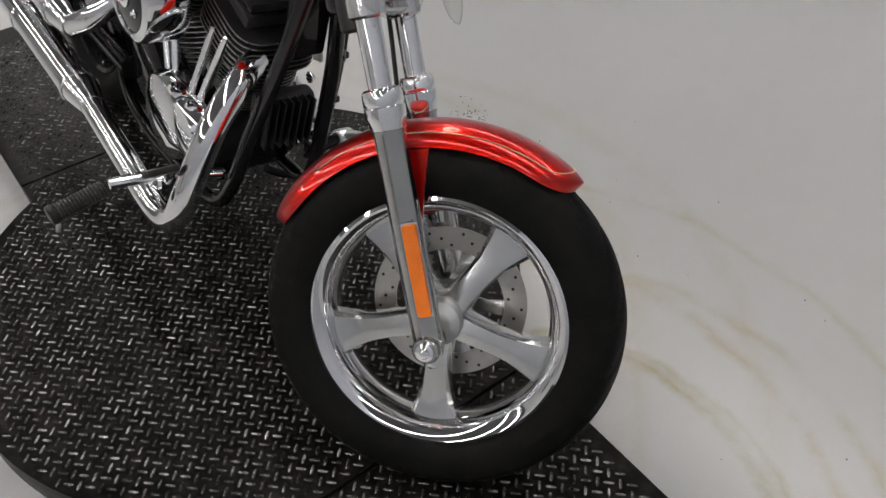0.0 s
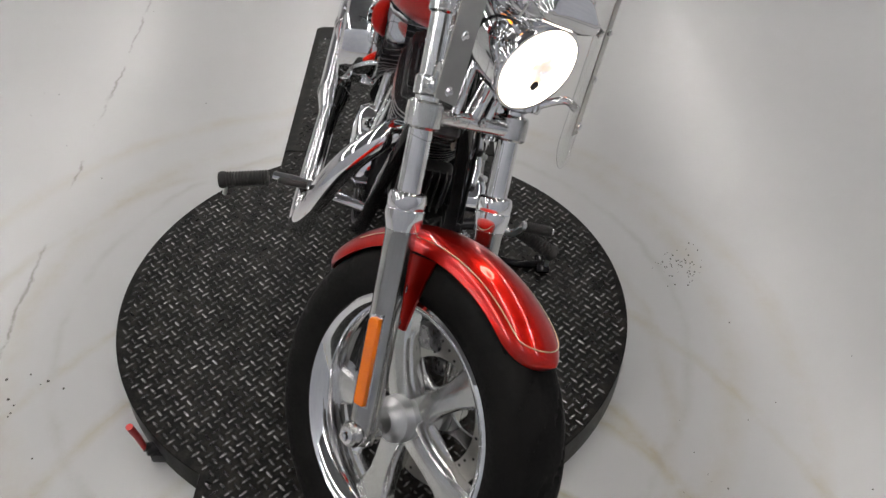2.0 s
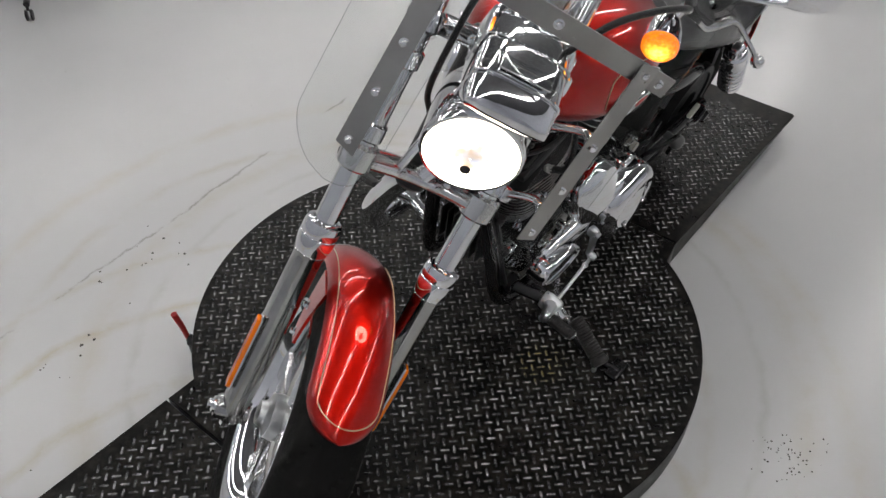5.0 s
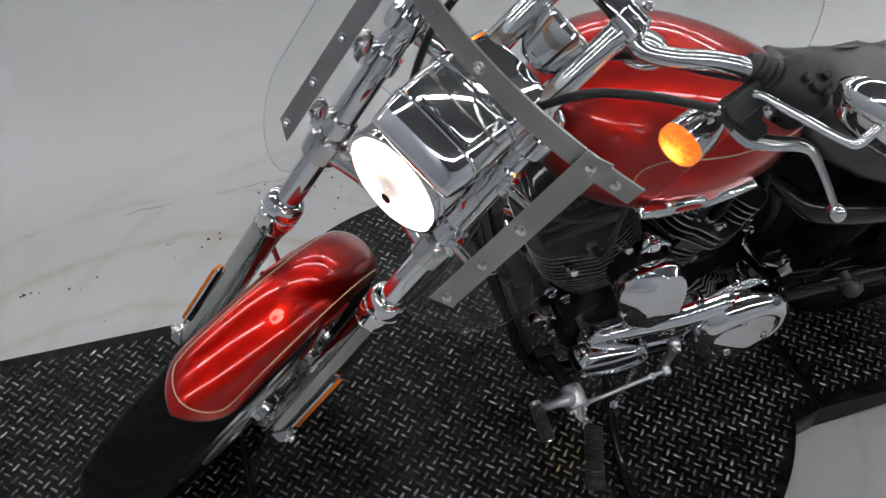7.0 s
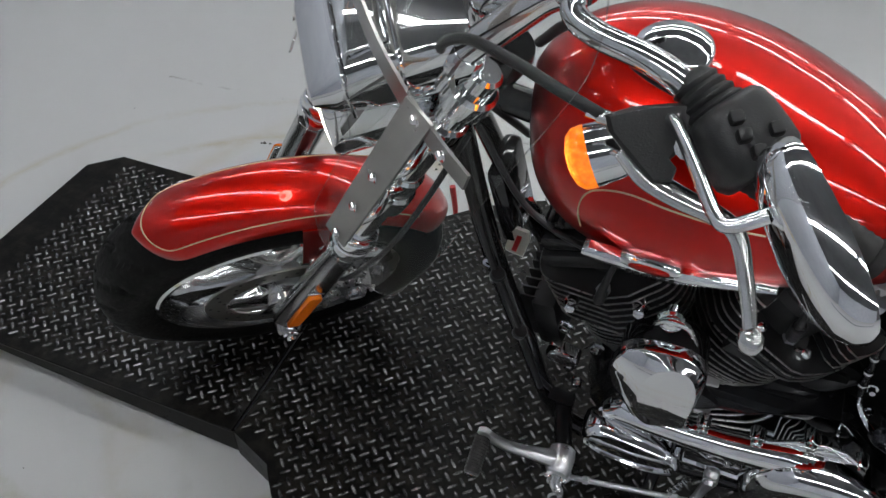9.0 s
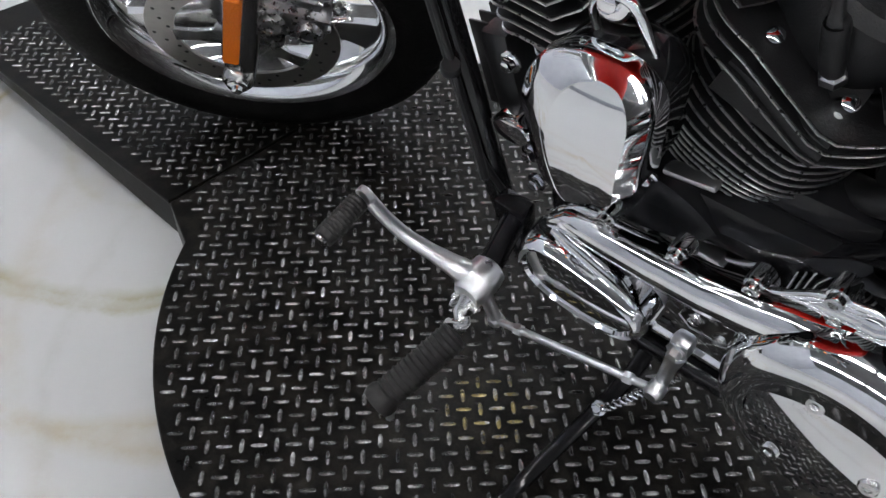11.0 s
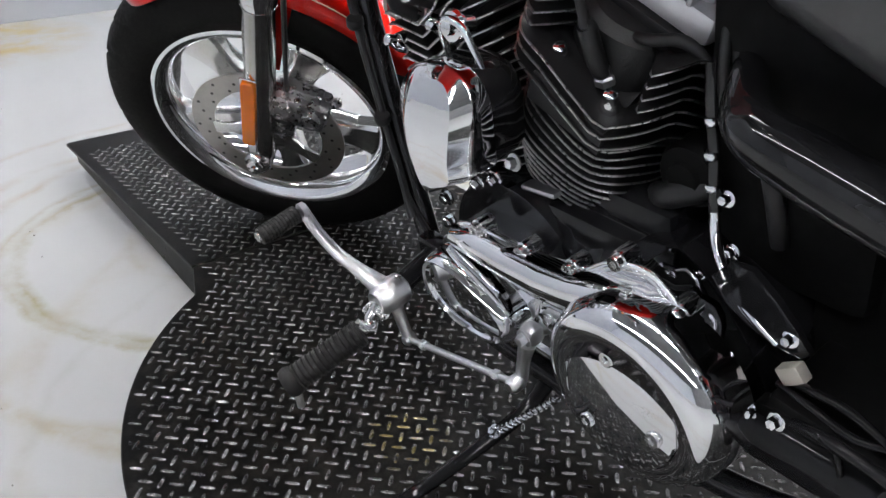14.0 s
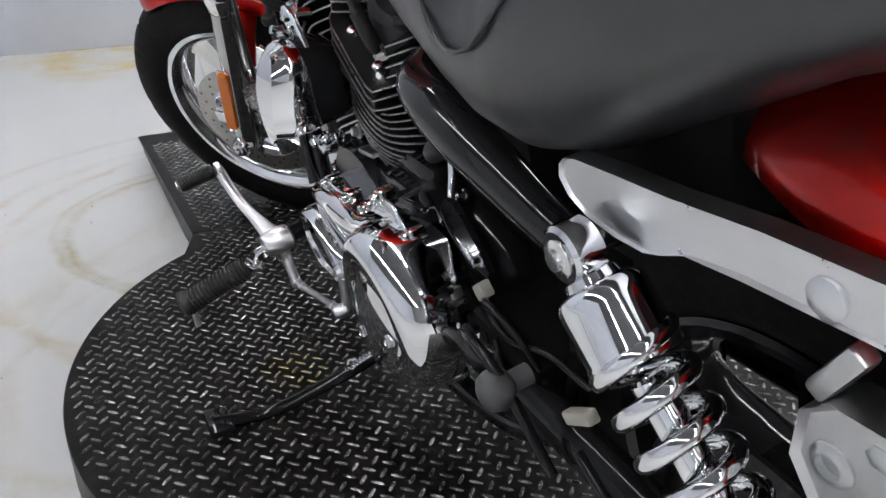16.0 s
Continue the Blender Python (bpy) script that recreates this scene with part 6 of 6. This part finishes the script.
def rear():
    bm = B()
    ring_lathe(bm, (RAX.x, .085, RAX.z), (0, 1, 0), [(.12, -.012), (.138, -.012), (.14, -.014), (.142, 0), (.14, .014), (.138, .012), (.12, .012)], 72)
    lathe(bm, (RAX.x, .075, RAX.z), (0, 1, 0), [(.05, 0), (.05, .02), (.122, .014), (.122, .004)], 48)
    bp("belt_pulley", bm, BLACK_SATIN, rw, "black belt pulley")
    bm = B()
    rows = []
    for k in range(97):
        t = k / 96
        per = t * 2
        if per < 1:
            p = Vector((RAX.x + .144 * math.cos(radians(90 + 180 * per)), .085, RAX.z + .144 * math.sin(radians(90 + 180 * per))))
        else:
            q = per - 1
            p = Vector((-1.04 + .06 * math.cos(radians(-90 + 180 * q)), .085, .345 + .06 * math.sin(radians(-90 + 180 * q))))
        rows.append(p)
    cen = Vector((-1.3, .085, .32))
    loft(bm, [[p + Vector((0, -.012, 0)), p + Vector((0, .012, 0)), p + (cen - p).normalized() * .005 + Vector((0, .012, 0)), p + (cen - p).normalized() * .005 + Vector((0, -.012, 0))] for p in rows], True, False)
    bp("drive_belt", bm, RUBBER, rw, "black toothed drive belt")
    bm = B()
    for s in (1, -1):
        sweep(bm, [(-1.12, s * .12, .31), (-1.35, s * .12, .31), (RAX.x - .04, s * .125, RAX.z)], [.026, .024, .022], 16, 6, 1.3)
        lathe(bm, (RAX.x, s * .12, RAX.z), (0, s, 0), [(.03, 0), (.03, .03), (.022, .034), (.018, .05), (.01, .052)], 24)
    bp("swingarm", bm, BLACK_GLOSS, None, "black swingarm")
    build_fender(bp, "rear_fender", (RAX.x, 0, RAX.z + .06), .385, .116, -92, 17, .080, 10, 34, "candy red rear fender")
    for s in (1, -1):
        # fender strut
        bm = B()
        slab(bm, [(-1.96, .676), (-1.94, .668), (-1.692, .657), (-1.609, .652), (-1.560, .647), (-1.538, .637), (-1.52, .631), (-1.49, .630), (-1.458, .634), (-1.437, .643), (-1.427, .656), (-1.429, .667), (-1.436, .674), (-1.451, .678), (-1.496, .681), (-1.55, .684), (-1.62, .691), (-1.689, .694), (-1.94, .712), (-1.96, .704)], (0, s * .132, 0), (1, 0, 0), (0, 0, 1), -.011 if s > 0 else .011, .003)
        st = bp("fender_strut", bm, STRUT, None, "chrome fender strut")
        for x, z in ((-1.664, .669), (-1.88, .688)):
            bp("bolt", lathe(B(), (x, s * .143, z), (0, s, 0), [(.0125, 0), (.0125, .003), (.009, .006), (.003, .007)], 20), STRUT, st)
        # shock absorber
        top, low = Vector((-1.474, s * .168, .622)), Vector((-1.690, s * .162, .380))
        d = (low - top).normalized()
        L = (low - top).length
        bm = B()
        lathe(bm, top - Vector((0, s * .013, 0)), (0, s, 0), [(.019, 0), (.0235, .003), (.0245, .020), (.0235, .025), (.020, .028), (.015, .028), (.013, .025)], 32)
        lathe(bm, top + d * .02, d, [(.020, 0), (.022, .006), (.030, .009), (.0335, .014), (.0345, .020), (.0345, .058), (.036, .060), (.036, .067), (.030, .069)], 32)
        rod(bm, top + d * .1, top + d * (L - .03), .014, 20)
        lathe(bm, low - d * .035, d, [(.03, 0), (.036, .006), (.034, .014), (.02, .02)], 28)
        lathe(bm, low - Vector((0, s * .02, 0)), (0, s, 0), [(.018, 0), (.021, .003), (.021, .037), (.018, .04)], 24)
        sh = bp("shock_absorber", bm, CHROME, None, "chrome shock absorber with coil spring")
        bm = B()
        u, w, _ = frame_of(d)
        coils, n = 7.0, 168
        a, b = top + d * .071, low - d * .035
        sweep(bm, [a.lerp(b, k / n) + (u * math.cos(2 * math.pi * coils * k / n) + w * math.sin(2 * math.pi * coils * k / n)) * .031 for k in range(n + 1)], .0076, 10, 1)
        bp("coil_spring", bm, CHROME, sh, "chrome coil spring")
        bm = B()
        lathe(bm, top + Vector((0, s * .012, 0)), (0, s, 0), [(.014, 0), (.014, .004), (.009, .006), (.008, .010)], 20)
        bp("shock_nut", bm, POLISHED, sh)
        bp("shock_stud", lathe(B(), top - Vector((0, s * .034, 0)), (0, s, 0), [(.010, 0), (.010, .022)], 16), BLACK_GLOSS, sh)
    # seat
    bm = B()
    S = [(-.955, .07, .90, .87, 2.2), (-.985, .115, .925, .84, 2.3), (-1.05, .130, .90, .785, 2.5), (-1.13, .148, .862, .738, 2.6), (-1.22, .163, .838, .706, 2.6), (-1.31, .177, .835, .676, 2.7), (-1.36, .183, .842, .661, 2.8), (-1.41, .185, .860, .656, 2.9), (-1.46, .182, .885, .670, 2.9), (-1.52, .176, .90, .703, 2.9), (-1.62, .161, .90, .756, 2.8), (-1.74, .13, .895, .80, 2.4), (-1.79, .07, .88, .81, 2.2)]
    dense = []
    for i in range(len(S) - 1):
        for k in range(6):
            dense.append(tuple(S[i][j] + (S[i + 1][j] - S[i][j]) * k / 6 for j in range(5)))
    dense.append(S[-1])
    welt = [(-1.13, .822), (-1.20, .826), (-1.255, .822), (-1.282, .807), (-1.300, .788), (-1.315, .767), (-1.333, .752), (-1.358, .747), (-1.393, .757), (-1.414, .771), (-1.45, .80), (-1.50, .832), (-1.60, .842), (-1.72, .845)]

    def along(rows, x, j):
        for a, b in zip(rows, rows[1:]):
            if a[0] >= x >= b[0]:
                return a[j] + (b[j] - a[j]) * (a[0] - x) / (a[0] - b[0])
        return rows[0][j] if x > rows[0][0] else rows[-1][j]

    def side(x, z):
        hw, z1, z0, pw = (along(S, x, j) for j in (1, 2, 3, 4))
        g = min(1.0, abs(2 * z - z1 - z0) / (z1 - z0))
        return hw * max(0.02, 1 - g ** pw) ** (1 / pw)
    rings = []
    for x, hw, z1, z0, pw in dense:
        mz, hz = (z0 + z1) / 2, (z1 - z0) / 2
        zw = along(welt, x, 1)
        row = []
        for py, pz in oval(hw, hz, 64, pw):
            z = mz + pz
            q = max(0.0, (z - zw) / max(.02, z1 - zw))
            y = py * (1 - .22 * min(1.0, q * 1.3))
            row.append(Vector((x, y, z + (.012 * (abs(py) / hw) ** 2 if pz > 0 else 0) - .004 * math.exp(-(q / .12) ** 2))))
        rings.append(row)
    loft(bm, rings)
    seat = bp("seat", bm, VINYL, None, "black vinyl two-up seat with piping")
    for s in (1, -1):
        bm = B()
        sweep(bm, [(x, s * side(x, z) * 1.002, z + .004) for x, z in welt], .0022, 8, 4)
        bp("piping", bm, VINYL, seat)
    # side cover, oil tank and electrics
    bm = B()
    rings = []
    for y, k in ((-.08, .98), (-.04, 1.0), (-.025, .97), (-.015, .88), (-.011, .6), (-.01, .05)):
        ol = [(-.12, -.13), (-.04, -.15), (.06, -.14), (.11, -.10), (.12, .0), (.11, .09), (.05, .135), (-.06, .13), (-.12, .10), (-.135, .0)]
        rings.append([Vector((-1.21 + px * k, y, .52 + pz * k)) for px, pz in ol])
    loft(bm, rings)
    bp("oil_tank", bm, BLACK_SHADED, None, "black oil tank under the seat")
    # plain boxes added to close gaps where bright floor showed through
    intake = bp("intake_box", box(B(), (-1.10, -.03, .58), (.19, .14, .32), None, .02), BLACK_SHADED, None, "black box and hoses behind the engine")
    bp("box_back", box(B(), (-1.06, -.058, .56), (.236, .08, .36), None, .02), BLACK_SHADED, intake)
    bp("inner_fender", box(B(), (-1.455, 0, .685), (.20, .20, .11), None, .02), BLACK_SHADED, intake, "black inner fender")
    bp("seat_rail", box(B(), (-1.36, 0, .715), (.16, .196, .06), None, .02), BLACK_SHADED, intake)
    bp("hose", sweep(B(), [(-.94, .03, .47), (-.98, .055, .50), (-1.02, .04, .52)], .016, 12), BLACK_PLASTIC, intake, "black rubber hose")
    bp("hose", sweep(B(), [(-1.02, .02, .68), (-1.06, .045, .64), (-1.09, .05, .56), (-1.10, .04, .48)], .010, 10), BLACK_PLASTIC, intake, "black rubber hose")
    bm = B()
    lathe(bm, (-.995, -.03, .525), (0, 1, 0), [(.03, 0), (.036, .004), (.038, .05), (.038, .075), (.034, .082), (.02, .085), (.018, .09), (.006, .091)], 32)
    bp("starter_housing", bm, BLACK_SHADED, intake, "matt black starter housing")
    bm = B()
    loft(bm, [[Vector((-1.21 + px * k, y, .52 + pz * k)) for px, pz in oval(.12, .13, 28, 4)] for y, k in ((-.02, 1), (-.11, 1), (-.125, .93), (-.128, .5))])
    bp("battery_cover", bm, BLACK_SHADED, None, "matt black battery cover")
    bm = B()
    sweep(bm, [(-1.038, .061, .508), (-1.044, .067, .485), (-1.060, .080, .467), (-1.088, .093, .446), (-1.117, .099, .429), (-1.143, .102, .416)], [.004, .0055, .006, .006, .0055, .004], 12, 5, .7)
    trim = bp("belt_guard", bm, CHROME, None, "narrow curved chrome belt guard")
    bm = B()
    slab(bm, [(-1.140, .413), (-1.110, .421), (-1.084, .436), (-1.066, .462), (-1.084, .486), (-1.110, .490), (-1.137, .468), (-1.160, .444), (-1.176, .422), (-1.168, .412)], (0, .095, 0), (1, 0, 0), (0, 0, 1), -.006, .0012)
    bp("guard_plate", bm, FRAME_GLOSS, trim, "gloss black guard plate")
    bm = B()
    sweep(bm, [(-1.018, .048, .66), (-1.022, .050, .612), (-1.029, .053, .567), (-1.032, .056, .538), (-1.038, .061, .506)], .0065, 12)
    bp("guard_stay", bm, FRAME_GLOSS, trim, "black stay above the guard")
    for q in ((-1.024, .058, .60), (-1.028, .062, .565), (-1.032, .064, .53)):
        bp("clip", lathe(B(), Vector(q) - Vector((0, .006, .004)), (.1, 0, 1), [(.0068, 0), (.0078, .002), (.0078, .007), (.0068, .009)], 16), CHROME, trim)
    for q in ((-1.048, .054, .521), (-1.062, .062, .466), (-1.155, .10, .430)):
        bp("bolt", bolt(B(), q, (0, 1, .3), .006, .010), CHROME, trim)
    con = bp("connector", box(B(), (-1.166, .109, .398), (.027, .015, .020), Matrix.Rotation(radians(38), 3, "Y"), .0025), WHITE_PLASTIC, None, "white plastic wiring connector")
    bp("connector", box(B(), (-1.425, .155, .417), (.050, .014, .014), Matrix.Rotation(radians(35), 3, "Y"), .003), WHITE_PLASTIC, None, "white plastic wiring connector")
    bm = B()
    sweep(bm, [(-1.19, .14, .37), (-1.24, .17, .41), (-1.31, .175, .40), (-1.34, .165, .33), (-1.36, .16, .29)], .0065, 10)
    sweep(bm, [(-1.42, .16, .37), (-1.48, .165, .35), (-1.54, .16, .36)], .006, 10)
    bp("wire", bm, BLACK_GLOSS, con, "black sleeved wiring")
    bm = B()
    box(bm, (-1.215, .06, .315), (.14, .13, .10), Matrix.Rotation(radians(-6), 3, "Y"), .008)
    box(bm, (-1.165, .118, .315), (.05, .02, .085), None, .004)
    tray = bp("electrics_tray", bm, BLACK_SHADED, None, "black tray and brackets behind the primary")
    # added panel: stands for the darkness under the bike, hides the lit deck
    bp("deck_blocker", box(B(), (-1.215, .005, .405), (.17, .03, .15), None, .006), BLACK_SHADED, tray, "added black panel that hides the far deck")
    bm = B()
    sweep(bm, [(-1.16, .10, .375), (-1.19, .12, .40), (-1.23, .125, .405), (-1.27, .12, .38), (-1.29, .11, .33), (-1.31, .10, .28)], .0045, 10)
    sweep(bm, [(-1.15, .105, .37), (-1.185, .115, .375), (-1.24, .12, .37), (-1.30, .11, .385), (-1.36, .10, .37)], .0045, 10)
    sweep(bm, [(-1.22, .13, .37), (-1.235, .135, .34), (-1.24, .13, .30), (-1.25, .12, .25)], .004, 10)
    bp("wire", bm, BLACK_GLOSS, tray, "black sleeved wiring")
    for q in ((-1.165, .128, .345),):
        bp("bolt", bolt(B(), q, (0, 1, .3), .007, .009), CHROME, tray)
    bm = B()
    lathe(bm, (-1.308, .14, .382), (0, 1, 0), [(.012, 0), (.012, .022), (.019, .026), (.0225, .034), (.0225, .044), (.019, .053), (.011, .058), (.003, .0595)], 28)
    bp("rubber_bumper", bm, GREY_RUBBER, None, "grey-black rubber bumper")
    bm = B()
    slab(bm, [(-.045, -.05), (.02, -.055), (.04, -.02), (.034, .022), (.012, .040), (-.03, .042), (-.05, .01)], (-1.672, .104, .545), (1, 0, 0), (0, 0, 1), -.022, .005)
    box(bm, (-1.655, .118, .600), (.016, .016, .055), Matrix.Rotation(radians(-32), 3, "Y"), .004)
    lathe(bm, (-1.66, .12, .535), (0, 1, 0), [(.016, 0), (.016, .008), (.012, .011), (.009, .011), (.008, .006)], 24)
    lathe(bm, (-1.69, .12, .565), (0, 1, 0), [(.009, 0), (.009, .008), (.006, .010)], 6)
    bp("rear_bracket", bm, CAST, None, "grey cast rear bracket")


rear()


# hang tag behind the frame's neck
def hang_tag():
    at = BIKE @ Vector((-.485, .040, .66))
    root = thing("hang_tag", at, "white plastic tag with a red stripe, hung from the frame", "tag")
    bm = B()
    slab(bm, [(-.016, -.034), (.012, -.034), (.016, -.028), (.016, .016), (.010, .034), (-.010, .034), (-.016, .016)], (-.485, .040, .63), (.9, 0, .2), (-.2, 0, .95), -.004, .001)
    part("tag_body", bm, WHITE_PLASTIC, root, "", BIKE)
    bm = B()
    slab(bm, [(-.004, -.026), (.004, -.026), (.004, .018), (-.004, .018)], (-.484, .0445, .63), (.9, 0, .2), (-.2, 0, .95), -.001, .0003)
    part("red_stripe", bm, RED_PLASTIC, root, "red stripe", BIKE)
    part("tie", sweep(B(), [(-.490, .039, .662), (-.485, .035, .69), (-.46, .03, .74)], .0016, 6), BLACK_PLASTIC, root, "black cable tie", BIKE)


hang_tag()


# ---- things round the turntable ----
def office_chair(at, turn):
    """Five-legged swivel base with casters, gas column, seat and back."""
    root = thing("office_chair", at, "black swivel office chair on five casters", "chair")
    x, y, z = at
    xf = Matrix.Translation(at) @ Matrix.Rotation(turn, 4, "Z")
    bm = B()
    lathe(bm, (0, 0, .075), (0, 0, 1), [(.03, 0), (.042, .01), (.04, .05), (.03, .065)], 24)
    for k in range(5):
        a = 2 * math.pi * k / 5
        d = Vector((math.cos(a), math.sin(a), 0))
        sweep(bm, [d * .03 + Vector((0, 0, .115)), d * .16 + Vector((0, 0, .10)), d * .29 + Vector((0, 0, .072))], [.022, .018, .014], 12, 5)
    base = part("star_base", bm, BLACK_PLASTIC, root, "", xf)
    for k in range(5):
        a = 2 * math.pi * k / 5
        d = Vector((math.cos(a), math.sin(a), 0))
        t = Vector((-d.y, d.x, 0))
        bm = B()
        for q in (-.017, .006):
            lathe(bm, d * .295 + t * q + Vector((0, 0, .026)), t, [(.018, 0), (.025, .002), (.025, .009), (.018, .011)], 20)
        rod(bm, d * .29 + Vector((0, 0, .045)), d * .29 + Vector((0, 0, .074)), .007, 10)
        part("caster", bm, BLACK_PLASTIC, base, "twin-wheel black caster", xf)
    part("gas_column", rod(B(), (0, 0, .13), (0, 0, .42), .025, 20), BLACK_SATIN, root, "", xf)
    bm = B()
    loft(bm, [[Vector((px * k, py * k, z)) for px, py in oval(.24, .23, 36, 3.2)] for k, z in ((.8, .42), (.97, .435), (1.0, .46), (.96, .49), (.7, .50))])
    part("seat", bm, VINYL, root, "", xf)
    part("back_support", sweep(B(), [(-.1, 0, .43), (-.26, 0, .44), (-.30, 0, .55), (-.28, 0, .70)], [.02, .018, .018, .02], 12), BLACK_PLASTIC, root, "", xf)
    bm = B()
    loft(bm, [[Vector((-.26 - h, px * k, .78 + py * k)) for px, py in oval(.21, .19, 36, 3.0)] for k, h in ((.85, -.02), (1, -.005), (1, .02), (.9, .035))])
    part("backrest", bm, VINYL, root, "", xf)


office_chair((-1.045, -3.04, 0), radians(53))

# flat dark strip on the floor beyond the bike's left side
bm = B()
slab(bm, [(-4.5, 0), (1.6, 0), (1.6, .22), (-4.5, .22)], (0, 2.76, .001), Vector((1, -.03, 0)), Vector((.03, 1, 0)), .006, .002)
strip = part("floor_strip", bm, CARPET, None, "", None, False)
tagged(strip, "narrow dark blue-grey strip on the floor", "floor strip")

# grit and flakes of dirt on the floor
rng = random.Random(5)
bm = B()
for cx, cy, n, spread, size in ((-.28, -1.04, 12, .045, .007), (-.078, -1.083, 3, .025, .008), (-.114, -.92, 1, .01, .005), (.08, -.888, 3, .02, .008), (.208, -.884, 6, .04, .006), (-.853, .815, 60, .045, .0042), (.62, -.80, 4, .016, .010), (.494, -.811, 5, .03, .006), (-.3, .9, 10, .25, .004), (.2, .7, 12, .3, .0035), (.9, .1, 10, .4, .004), (-1.6, -1.1, 12, .5, .004)):
    for k in range(n):
        px, py = cx + rng.gauss(0, spread), cy + rng.gauss(0, spread)
        if math.hypot(px - CENTRE[0], py - CENTRE[1]) < RADIUS + .02 or (deck_right(px) - .02 < py < deck_left(px) + .02):
            continue
        r = size * rng.uniform(.3, .95)
        ph = rng.uniform(0, 6.28)
        ring = [(px + r * rng.uniform(.5, 1) * math.cos(ph + a), py + r * rng.uniform(.4, 1) * math.sin(ph + a)) for a in (0, 1.1, 2.2, 3.2, 4.3, 5.3)]
        loft(bm, [[Vector((u, v, .0003)) for u, v in ring], [Vector((px + (u - px) * .7, py + (v - py) * .7, .0015 + r * .25)) for u, v in ring]])
grit = part("floor_grit", bm, GRIT)
tagged(grit, "scattered dark flakes of dirt on the floor", "dirt", "", "stuff")
